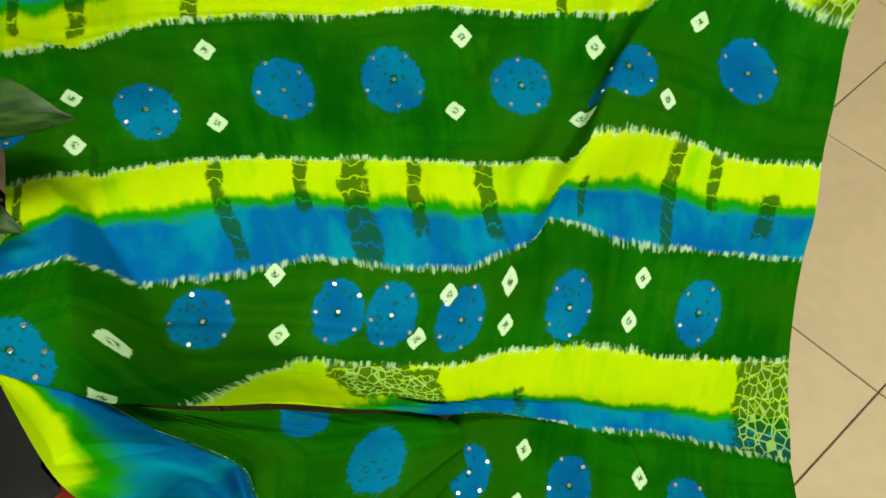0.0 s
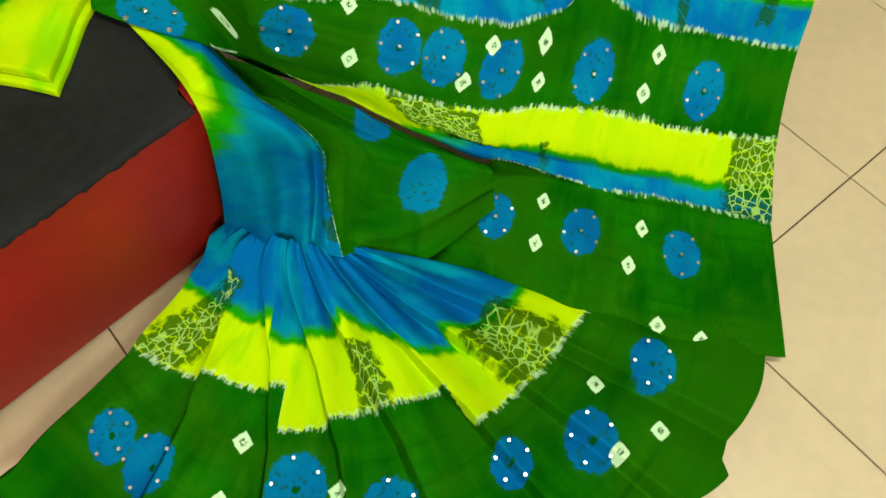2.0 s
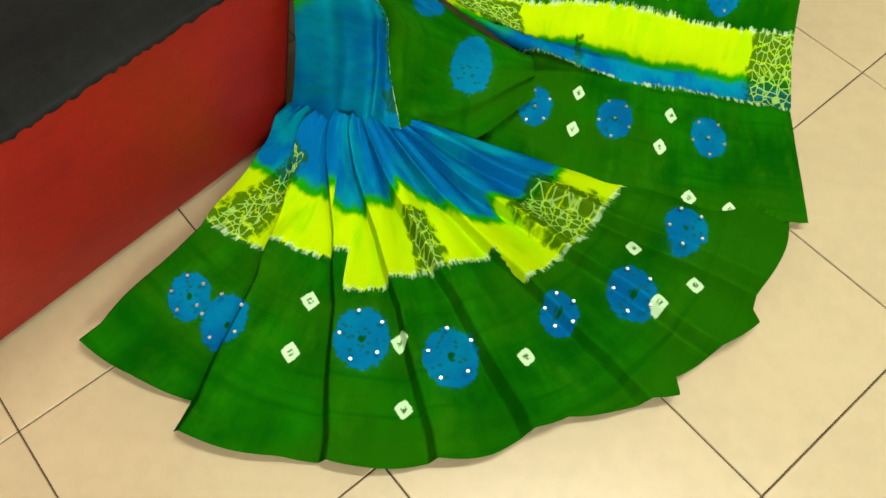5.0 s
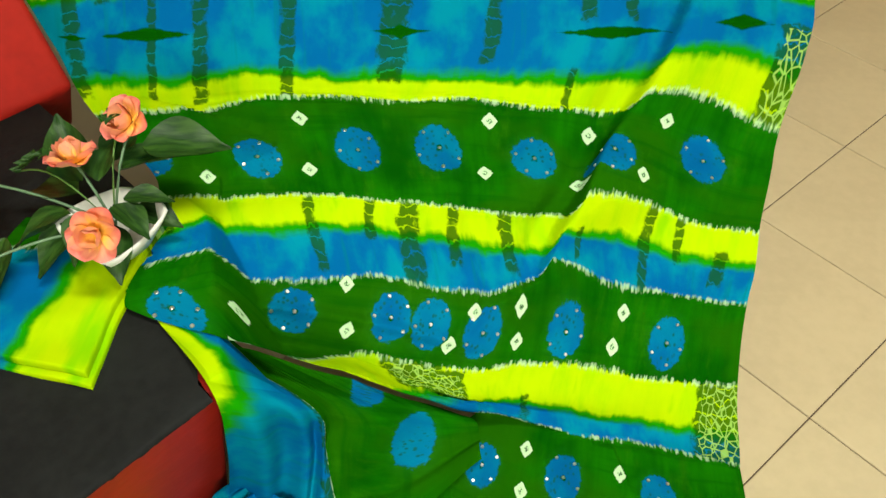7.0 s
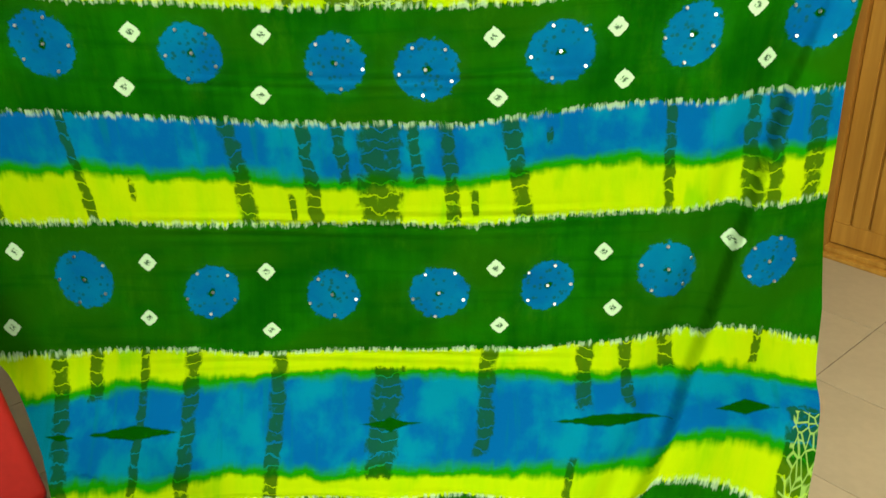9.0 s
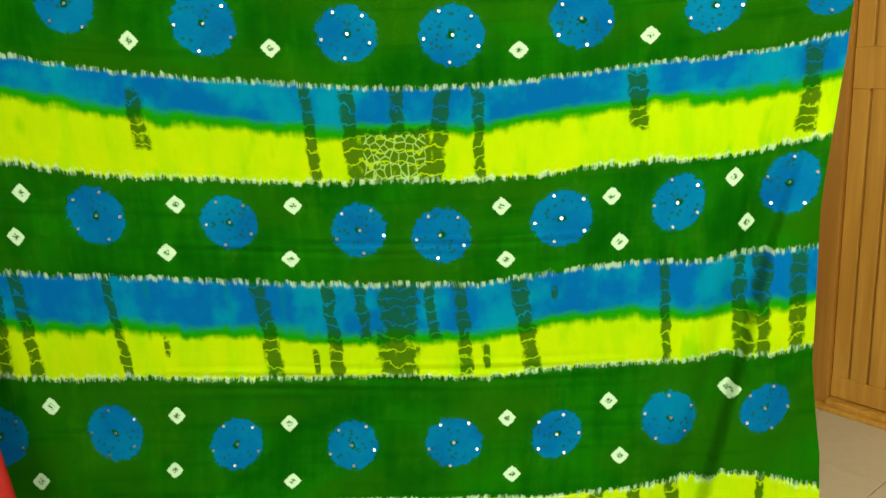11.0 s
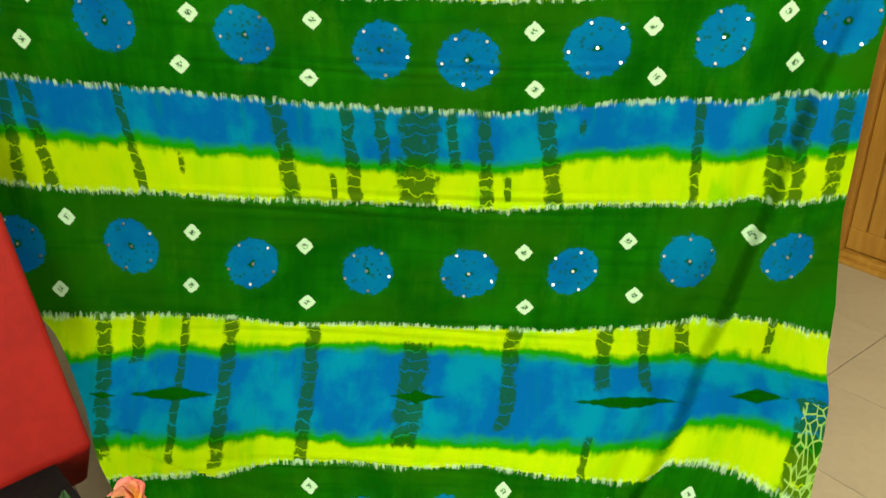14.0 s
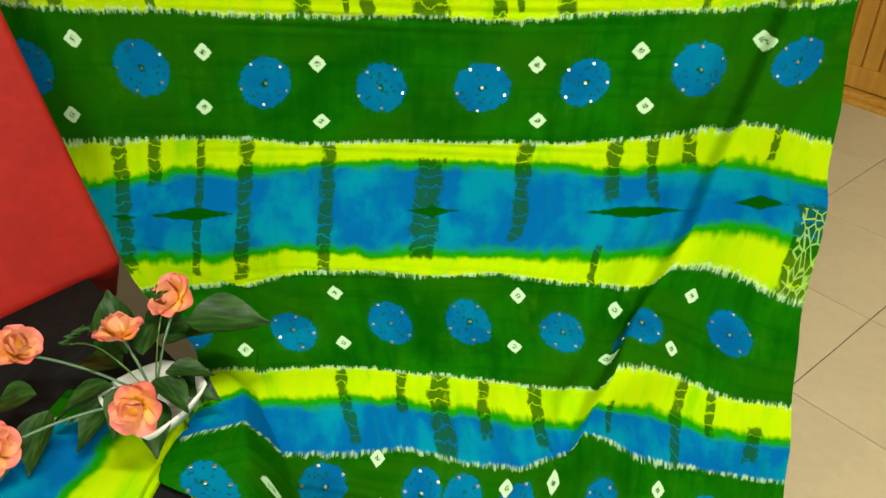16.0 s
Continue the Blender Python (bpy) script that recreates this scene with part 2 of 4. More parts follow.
unseen_tube_light(pose(0.5, -3.554, 2.15) @ pose(0, 0, 0, 90, 0, 0))


def panelled_door(m):
    door = empty("door_1", m)
    part("frame_post", box(-0.135, -0.06, -0.005, 0.10, 0.0, 2.16, 0.006), TEAK, door, "brown varnished door post")
    part("frame_post", box(0.76, 0.85, -0.005, 0.10, 0.0, 2.16, 0.006), TEAK, door, "brown varnished door post")
    part("frame_head", box(-0.06, 0.76, -0.005, 0.10, 2.07, 2.16, 0.006), TEAK, door)
    part("threshold", box(-0.13, 0.85, -0.035, -0.006, 0.0, 0.014, 0.004), OAK, door)
    part("threshold_step", box(-0.06, 0.76, -0.018, 0.02, 0.014, 0.030, 0.004), OAK, door)
    part("leaf", box(-0.058, 0.758, 0.022, 0.055, 0.034, 2.07, 0.003), OAK, door, "yellow varnished door leaf")
    for z0, z1 in ((0.034, 0.10), (0.95, 1.06), (1.98, 2.068)):
        part("rail", box(-0.058, 0.758, 0.010, 0.022, z0, z1, 0.003), OAK, door)
    x = -0.058
    while x < 0.74:
        part("board", box(x, x + 0.046, 0.012, 0.022, 0.10, 0.95, 0.003), OAK, door)
        part("board", box(x, x + 0.046, 0.012, 0.022, 1.06, 1.98, 0.003), OAK, door)
        x += 0.053
    return tagged(door, "closed yellow varnished wooden door with vertical boards", "door", kind="structure")


panelled_door(DOOR_LINE)

# ---------------------------------------------------------------- sofa
SOFA = Matrix.Translation((-0.192, -0.273, 0)) @ pose(0, 0, 0, 0, 0, 50.8)   # x along the front, y to the back
SEAT = 0.393


def slab(x0, x1, section, bevel=0.02):
    """A long body with the given outline (y, z), along x."""
    bm = bmesh.new()
    ends = [[bm.verts.new((x, y, z)) for y, z in section] for x in (x0, x1)]
    n = len(section)
    for i in range(n):
        bm.faces.new((ends[0][i], ends[0][(i + 1) % n], ends[1][(i + 1) % n], ends[1][i]))
    bm.faces.new(ends[0][::-1])
    bm.faces.new(ends[1])
    bmesh.ops.recalc_face_normals(bm, faces=bm.faces[:])
    bmesh.ops.bevel(bm, geom=bm.edges[:], offset=bevel, segments=4, profile=0.6, affect="EDGES")
    return bm


def seat_cover():
    """The black cover: a thin cushion whose front edge is cut unevenly."""
    bm = bmesh.new()
    rnd = random.Random(4)
    n = 260
    grid = []
    for i in range(n + 1):
        share = i / n
        fray = rnd.uniform(-0.003, 0.002)
        dip = 0.004 * math.sin(i * 0.07)
        grid.append([bm.verts.new((-1.35 + (1.356 + 0.11 * min(1, max(0, (y - 0.02) / 0.18))) * share, y, z)) for y, z in ((0.0, SEAT - 0.009 + fray), (-0.003, SEAT - 0.005), (0.004, SEAT - 0.002), (0.02, SEAT), (0.2, SEAT + dip), (0.4, SEAT - dip), (0.61, SEAT), (0.61, SEAT - 0.02))])
    for a, b in zip(grid[:-1], grid[1:]):
        for k in range(7):
            bm.faces.new((a[k], b[k], b[k + 1], a[k + 1]))
    bm.faces.new([v for v in grid[-1]])
    return bm


def sofa(m):
    thing = empty("sofa", m)
    part("base", slab(-1.35, 0.024, [(0.003, SEAT - 0.004), (0.117, 0.008), (0.62, 0.008), (0.62, SEAT - 0.004)], 0.012), RED, thing, "dusty red leatherette front", True)
    part("seat", seat_cover(), BLACK, thing, "black leatherette seat", True)
    part("plinth", box(-1.30, 0.02, 0.15, 0.58, 0.0, 0.036), BLACK, thing)
    lean = 0.47
    part("backrest", slab(-1.35, 0.168, [(0.54, SEAT + 0.004), (0.54 + lean * 0.55, SEAT + 0.55), (0.68 + lean * 0.55, SEAT + 0.52), (0.68, SEAT - 0.10), (0.605, SEAT - 0.10)], 0.012), RED, thing, "red leatherette backrest leaning back", True)
    return tagged(thing, "low armless sofa, red leatherette with a worn black seat", "sofa")


sofa(SOFA)

# ---------------------------------------------------------------- dye layout
# across the cloth: u in metres from its middle line; along it: v in metres from the upper hanging line
BANDS = [(-0.60, "g"), (-0.36, "b"), (-0.27, "y"), (-0.19, "g"), (0.0, "b"), (0.066, "y"), (0.138, "g"), (0.29, "b"), (0.362, "y"), (0.433, "g"),
         (0.612, "y"), (0.668, "b"), (0.788, "y"), (0.84, "g"), (1.01, "y"), (1.075, "b"), (1.155, "g"), (1.265, "y"), (1.345, "b"), (1.392, "g"), (1.9, "g")]
# round spots and tied diamonds, row by row: (u, v) of each
SPOT_ROWS = [
    (0.041, [(-0.580, -0.050), (-0.405, -0.045), (-0.234, -0.032), (-0.058, -0.024), (0.073, -0.020), (0.235, -0.030), (0.400, -0.030), (0.545, -0.030)]),
    (0.040, [(-0.575, 0.222), (-0.404, 0.228), (-0.231, 0.232), (-0.058, 0.244), (0.051, 0.256), (0.212, 0.244), (0.366, 0.240), (0.515, 0.236)]),
    (0.039, [(-0.593, 0.536), (-0.426, 0.532), (-0.253, 0.552), (-0.089, 0.560), (0.054, 0.560), (0.198, 0.556), (0.355, 0.540), (0.482, 0.537)]),
    (0.038, [(-0.415, 0.968), (-0.247, 0.964), (-0.086, 0.948), (0.044, 0.940), (0.195, 0.948), (0.316, 0.971), (0.470, 0.932)]),
    (0.036, [(-0.359, 1.280), (-0.218, 1.216), (-0.064, 1.208), (0.005, 1.213), (0.097, 1.222), (0.258, 1.219), (0.457, 1.218)]),
    (0.034, [(0.138, 1.479), (0.290, 1.463), (0.461, 1.457)]),
]
DIAMOND_ROWS = [
    [(-0.329, -0.004), (-0.154, -0.004), (0.156, 0.004), (-0.330, -0.090), (-0.160, -0.090), (0.165, -0.085), (0.320, 0.000), (0.330, -0.085)],
    [(-0.498, 0.204), (-0.297, 0.208), (-0.144, 0.208), (0.131, 0.220), (0.277, 0.220), (0.438, 0.216), (-0.518, 0.264), (-0.318, 0.276), (-0.154, 0.284), (0.136, 0.296), (0.289, 0.284), (0.462, 0.280)],
    [(-0.516, 0.496), (-0.336, 0.508), (-0.179, 0.524), (0.128, 0.528), (0.270, 0.512), (0.436, 0.504), (-0.543, 0.600), (-0.342, 0.588), (-0.173, 0.612), (0.137, 0.612), (0.287, 0.592)],
    [(-0.164, 0.900), (0.129, 0.888), (0.290, 0.888), (0.396, 0.895), (-0.334, 1.008), (-0.171, 0.984), (0.113, 0.976), (0.269, 0.984), (0.370, 0.998), (-0.325, 0.944)],
    [(-0.271, 1.280), (-0.143, 1.168), (0.076, 1.195), (0.161, 1.193), (0.366, 1.184), (-0.334, 1.336), (-0.128, 1.232), (0.043, 1.239), (0.166, 1.234), (0.355, 1.232)],
    [(0.214, 1.438), (0.218, 1.496), (0.392, 1.436), (0.376, 1.490), (0.429, 1.560), (0.494, 1.568)],
]
# how far each dyed edge strays from its own v, at these u
STRAY_AT = (-0.55, -0.40, -0.28, -0.20, -0.10, 0.00, 0.10, 0.20, 0.32, 0.42, 0.53)
STRAY_UPPER = [
    (0.000, (0.032, 0.034, 0.036, 0.039, 0.040, 0.049, 0.052, 0.044, 0.040, 0.040, 0.039)),
    (0.066, (0.002, 0.012, 0.021, 0.026, 0.034, 0.037, 0.042, 0.030, 0.026, 0.029, 0.034)),
    (0.138, (0.030, 0.034, 0.034, 0.034, 0.038, 0.041, 0.045, 0.043, 0.042, 0.046, 0.046)),
    (0.290, (0.026, 0.018, 0.022, 0.022, 0.030, 0.034, 0.038, 0.029, 0.023, 0.028, 0.030)),
    (0.362, (0.022, 0.018, 0.022, 0.022, 0.042, 0.042, 0.041, 0.026, 0.022, 0.034, 0.030)),
    (0.433, (0.027, 0.019, 0.023, 0.023, 0.027, 0.027, 0.035, 0.028, 0.023, 0.026, 0.024)),
    (0.612, (0.024, 0.024, 0.023, 0.040, 0.040, 0.037, 0.038, 0.036, 0.021, 0.011, 0.036)),
    (0.668, (0.044, 0.028, 0.026, 0.024, 0.017, 0.019, 0.019, 0.024, 0.022, 0.022, 0.050)),
]
STRAY_LOWER = [
    (0.788, (0.032, 0.039, 0.032, 0.032, 0.041, 0.035, 0.037, 0.030, 0.022, 0.018, 0.019)),
    (0.840, (0.040, 0.042, 0.039, 0.024, 0.024, 0.024, 0.016, 0.022, 0.015, 0.017, 0.017)),
    (1.010, (0.030, 0.030, 0.024, 0.022, 0.026, 0.030, 0.034, 0.035, 0.029, 0.021, 0.022)),
    (1.075, (0.033, 0.033, 0.022, 0.020, 0.013, 0.027, 0.029, 0.033, 0.029, 0.019, 0.017)),
    (1.155, (0.022, 0.024, 0.026, 0.014, -0.004, 0.011, 0.012, -0.016, 0.003, -0.007, 0.004)),
    (1.265, (0.185, 0.177, 0.094, 0.055, -0.005, 0.002, 0.003, -0.002, -0.007, 0.002, 0.006)),
    (1.345, (0.127, 0.155, 0.155, 0.098, 0.040, 0.008, 0.001, -0.006, 0.007, -0.003, -0.000)),
    (1.392, (0.130, 0.158, 0.158, 0.149, 0.038, 0.037, -0.015, 0.010, 0.003, -0.011, -0.007)),
]
# tied columns: u, half width, the bands they run through
COLUMNS = [(-0.018, 0.028, 0.31, 0.46), (-0.065, 0.009, 0.31, 0.40), (0.028, 0.009, 0.31, 0.40), (-0.199, 0.012, 0.31, 0.46), (-0.108, 0.010, 0.31, 0.46), (0.071, 0.010, 0.31, 0.46), (0.156, 0.013, 0.31, 0.46), (-0.402, 0.007, 0.31, 0.46),
           (0.349, 0.007, 0.31, 0.46), (-0.566, 0.010, 0.31, 0.46), (-0.530, 0.010, 0.31, 0.46), (0.455, 0.010, 0.31, 0.46), (0.480, 0.010, 0.31, 0.46), (0.527, 0.013, 0.31, 0.46), (0.20, 0.004, 0.34, 0.36), (-0.34, 0.004, 0.39, 0.42), (0.10, 0.005, 0.42, 0.45), (-0.135, 0.005, 0.42, 0.45),
           (-0.330, 0.011, 0.06, 0.13), (-0.113, 0.008, 0.05, 0.18), (-0.062, 0.011, 0.05, 0.18), (-0.006, 0.048, 0.105, 0.18), (0.0, 0.010, 0.04, 0.11), (0.053, 0.011, 0.05, 0.18), (0.103, 0.008, 0.05, 0.18), (0.307, 0.013, 0.05, 0.13), (0.528, 0.014, 0.05, 0.17),
           (-0.473, 0.013, 0.63, 0.85), (-0.426, 0.011, 0.63, 0.71), (-0.358, 0.007, 0.63, 0.86), (-0.289, 0.012, 0.63, 0.86), (-0.165, 0.011, 0.63, 0.86), (-0.018, 0.022, 0.68, 0.83), (0.121, 0.012, 0.64, 0.80), (0.253, 0.012, 0.63, 0.74), (0.309, 0.009, 0.63, 0.74), (0.364, 0.011, 0.63, 0.68), (0.24, 0.007, 0.81, 0.87), (0.475, 0.007, 0.63, 0.68), (0.552, 0.031, 0.76, 0.87),
           (-0.39, 0.006, 1.03, 1.11), (-0.182, 0.010, 1.04, 1.15), (-0.085, 0.010, 1.04, 1.10), (-0.023, 0.020, 1.04, 1.17), (0.054, 0.010, 1.04, 1.13), (0.147, 0.013, 1.04, 1.14), (0.268, 0.006, 1.09, 1.14), (0.398, 0.010, 1.02, 1.15), (0.454, 0.008, 1.02, 1.10), (0.53, 0.014, 1.07, 1.13),
           (-0.01, 0.050, 1.265, 1.345), (0.05, 0.030, 1.28, 1.35), (0.20, 0.008, 1.32, 1.40), (0.575, 0.040, 1.262, 1.40)]
STAINS = [(-0.366, 0.760, 0.085, 0.014), (-0.01, 0.757, 0.06, 0.008), (-0.01, 0.757, 0.022, 0.014), (0.285, 0.760, 0.10, 0.013), (0.459, 0.766, 0.055, 0.018), (-0.47, 0.765, 0.03, 0.006)]



def straight(u, v):
    """v with the straying of the dyed edges taken out."""
    rows = STRAY_UPPER + STRAY_LOWER
    at = np.array([r[0] for r in rows])
    off = np.stack([np.interp(u, STRAY_AT, r[1]) for r in rows])
    here = at.reshape((-1,) + (1,) * u.ndim) + off
    out = v - off[0]
    for k in range(len(rows) - 1):
        span = np.maximum(here[k + 1] - here[k], 0.004)
        t = (v - here[k]) / span
        out = np.where(t >= 0, at[k] + np.minimum(t, 1) * (at[k + 1] - at[k]) + np.maximum(v - here[k + 1], 0), out)
    return out


def side_fields(v):
    """Signed distances: into the green ground, and from yellow to blue."""
    ground = np.full(v.shape, -1.0)
    blue = np.full(v.shape, -0.05)
    for (v0, kind), (v1, _) in zip(BANDS[:-1], BANDS[1:]):
        d = np.minimum(v - v0, v1 - v)
        inside = d >= 0
        if kind == "g":
            ground = np.maximum(ground, d)
        elif kind == "b":
            low = [k for s, k in BANDS if abs(s - v1) < 1e-6][0]
            high = [k for (s, _), (e, _) in zip(BANDS[:-1], BANDS[1:]) for k in [[q for p, q in BANDS if abs(p - s) < 1e-6][0]] if abs(e - v0) < 1e-6]
            a = v1 - v + (0.0 if low == "y" else 0.06)
            b = v - v0 + (0.0 if high and high[0] == "y" else 0.06)
            blue = np.maximum(blue, np.minimum(a, b))
    return np.where(ground < 0, np.maximum(ground, -0.06), ground), np.clip(blue, -0.06, 0.06)


def dye(u, v):
    """The dye fields at the cloth's own coordinates."""
    rnd = random.Random(7)
    wave = 0.006 * np.sin(u * 9 + v * 3) + 0.004 * np.sin(u * 23 + v * 7)
    ground, blue = side_fields(straight(u, v) + wave * 0.35)
    spot, diamond = np.full(u.shape, 9.0), np.full(u.shape, 9.0)
    spots = [(x, y, r * rnd.uniform(0.95, 1.05)) for r, row in SPOT_ROWS for x, y in row]
    diamonds = [place for row in DIAMOND_ROWS for place in row]
    for x, y, r in spots:
        turn, squash = rnd.uniform(0, 3), rnd.uniform(0.9, 1.0)
        a, b = (u - x), (v - y)
        p, q = a * math.cos(turn) + b * math.sin(turn), -a * math.sin(turn) + b * math.cos(turn)
        spot = np.minimum(spot, np.sqrt(p * p + (q / squash) ** 2) / r)
    for x, y in diamonds:
        a, b = np.abs(u - x), np.abs(v - y)
        diamond = np.minimum(diamond, (a + b * 0.95 + 0.35 * np.sqrt(a * a + b * b)) / 0.0172)
    tied = np.zeros(u.shape)
    for x, w, v0, v1 in COLUMNS:
        lean = 0.10 * math.sin(x * 90) * (v - (v0 + v1) / 2)
        across = 1 - np.abs(u - x - lean * (w < 0.03)) / (w * 1.25)
        along = np.minimum(v - v0, v1 - v) / 0.02 + 0.4
        tied = np.maximum(tied, np.clip(np.minimum(across * (1.1 if w < 0.03 else 2.2), along), 0, 0.66 if w < 0.03 else 1.0))
    stain = np.zeros(u.shape)
    for x, y, w, h in STAINS:
        stain = np.maximum(stain, np.clip(1.25 - np.abs(u - x) / w - np.abs(v - y) / h, 0, 1))
    return {"ground_side": ground, "blue_side": blue, "spot": spot, "diamond": diamond, "tied": tied, "stain": stain}, spots


def sheet(name, P, U, V, parent, label="", fields=None, keep=None):
    """A smooth cloth from a grid of places, with its dye coordinates."""
    rows, cols = U.shape
    idx = np.arange(rows * cols).reshape(rows, cols)
    quads = np.stack([idx[:-1, :-1], idx[:-1, 1:], idx[1:, 1:], idx[1:, :-1]], -1).reshape(-1, 4)[:, ::-1]
    me = bpy.data.meshes.new(name)
    me.from_pydata(P.reshape(-1, 3).tolist(), [], quads.tolist())
    fields = fields or dye(U, V)[0]
    for key, value in fields.items():
        me.attributes.new(key, "FLOAT", "POINT").data.foreach_set("value", value.astype(np.float32).ravel())
    layer = me.uv_layers.new(name="UVMap")
    loops = np.empty(len(me.loops), np.int32)
    me.loops.foreach_get("vertex_index", loops)
    layer.data.foreach_set("uv", np.stack([U.ravel()[loops], V.ravel()[loops]], -1).astype(np.float32).ravel())
    me.polygons.foreach_set("use_smooth", [True] * len(me.polygons))
    me.materials.append(COTTON)
    ob = new(name, me)
    ob.parent = parent
    if label:
        ob["label"] = label
    return ob


def spline(knots, values, x):
    """A smooth curve through values at the knots."""
    knots, values = np.array(knots, float), np.array(values, float)
    slope = np.gradient(values, knots, axis=0)
    i = np.clip(np.searchsorted(knots, x, "right") - 1, 0, len(knots) - 2)
    h = (knots[i + 1] - knots[i])
    t = ((x - knots[i]) / h)
    shape = t.shape + (1,) * (values.ndim - 1)
    t, h = t.reshape(shape), h.reshape(shape)
    a, b = values[i], values[i + 1]
    return (2 * t ** 3 - 3 * t ** 2 + 1) * a + (t ** 3 - 2 * t ** 2 + t) * h * slope[i] + (-2 * t ** 3 + 3 * t ** 2) * b + (t ** 3 - t ** 2) * h * slope[i + 1]


def smooth(a, b, x):
    t = np.clip((x - a) / (b - a), 0, 1)
    return t * t * (3 - 2 * t)


# the drape: at each band edge the cloth's own v, where the sheet begins in u, and three places across it
HANG = [
    (-0.46, -0.62, (-0.62, -0.72, 0.495, 1.66), (0.0, -0.062, 0.49, 1.58), (0.6, 0.575, 0.49, 1.63)),
    (0.0, -0.62, (-0.5, -0.633, 0.471, 1.193), (0.0, -0.062, 0.468, 1.133), (0.6, 0.557, 0.471, 1.167)),
    (0.138, -0.62, (-0.524, -0.661, 0.465, 1.039), (0.0, -0.063, 0.464, 0.996), (0.6, 0.551, 0.465, 1.050)),
    (0.29, -0.62, (-0.557, -0.685, 0.451, 0.873), (0.0, -0.063, 0.448, 0.846), (0.6, 0.537, 0.454, 0.893)),
    (0.433, -0.62, (-0.588, -0.705, 0.430, 0.712), (0.0, -0.056, 0.431, 0.705), (0.6, 0.536, 0.437, 0.746)),
    (0.612, -0.60, (-0.545, -0.646, 0.400, 0.509), (0.0, -0.063, 0.397, 0.535), (0.6, 0.540, 0.418, 0.546)),
    (0.668, -0.56, (-0.518, -0.615, 0.385, 0.454), (0.0, -0.067, 0.382, 0.488), (0.6, 0.543, 0.410, 0.477)),
    (0.788, -0.492, (-0.478, -0.540, 0.270, 0.398), (0.0, -0.061, 0.313, 0.395), (0.6, 0.555, 0.385, 0.372)),
    (0.84, -0.470, (-0.455, -0.480, 0.188, 0.397), (0.0, -0.062, 0.272, 0.366), (0.6, 0.533, 0.340, 0.287)),
]
FALL = [
    (1.01, -0.41, (-0.41, -0.331, 0.018, 0.397), (0.0, -0.027, 0.108, 0.325), (0.6, 0.476, 0.193, 0.214)),
    (1.075, -0.40, (-0.40, -0.305, -0.048, 0.397), (0.0, -0.022, 0.072, 0.298), (0.6, 0.463, 0.145, 0.177)),
    (1.155, -0.42, (-0.42, -0.300, -0.104, 0.397), (0.0, -0.002, 0.018, 0.243), (0.6, 0.450, 0.100, 0.137)),
    (1.265, -0.42, (-0.42, -0.302, -0.174, 0.397), (0.0, -0.012, -0.070, 0.182), (0.6, 0.436, 0.016, 0.062)),
    (1.345, -0.33, (-0.33, -0.162, -0.211, 0.399), (0.30, 0.200, -0.048, 0.040), (0.6, 0.433, -0.063, 0.027)),
    (1.368, -0.115, (-0.115, -0.050, -0.135, 0.225), (0.30, 0.203, -0.062, 0.032), (0.6, 0.432, -0.080, 0.022)),
    (1.392, 0.10, (0.10, 0.068, -0.056, 0.050), (0.30, 0.205, -0.075, 0.026), (0.6, 0.431, -0.099, 0.018)),
    (1.58, -0.02, (-0.02, -0.050, -0.172, 0.026), (0.30, 0.180, -0.262, 0.020), (0.6, 0.430, -0.285, 0.018)),
]


# the right-hand hem: u along v
HEM = ((-0.46, 0.07, 0.27, 0.48, 0.60, 0.78, 0.90, 1.08, 1.18, 1.27, 1.58), (0.585, 0.570, 0.556, 0.553, 0.566, 0.560, 0.578, 0.592, 0.602, 0.608, 0.608))


def rest_on(P):
    """Lays cloth on the seat, over its edge and on the floor."""
    back = np.array(SOFA.inverted())
    x = P[..., 0] * back[0, 0] + P[..., 1] * back[0, 1] + back[0, 3]
    y = P[..., 0] * back[1, 0] + P[..., 1] * back[1, 1] + back[1, 3]
    off = np.hypot(np.maximum(x - 0.035 - 0.11 * np.clip((y - 0.02) / 0.18, 0, 1), 0), np.maximum(-0.012 - y, 0))
    seat = np.where(y < 0.60, SEAT + 0.007 - 1.3 * off - 12 * off ** 2, 0)
    P[..., 2] = np.maximum(np.maximum(P[..., 2], seat), 0.012)


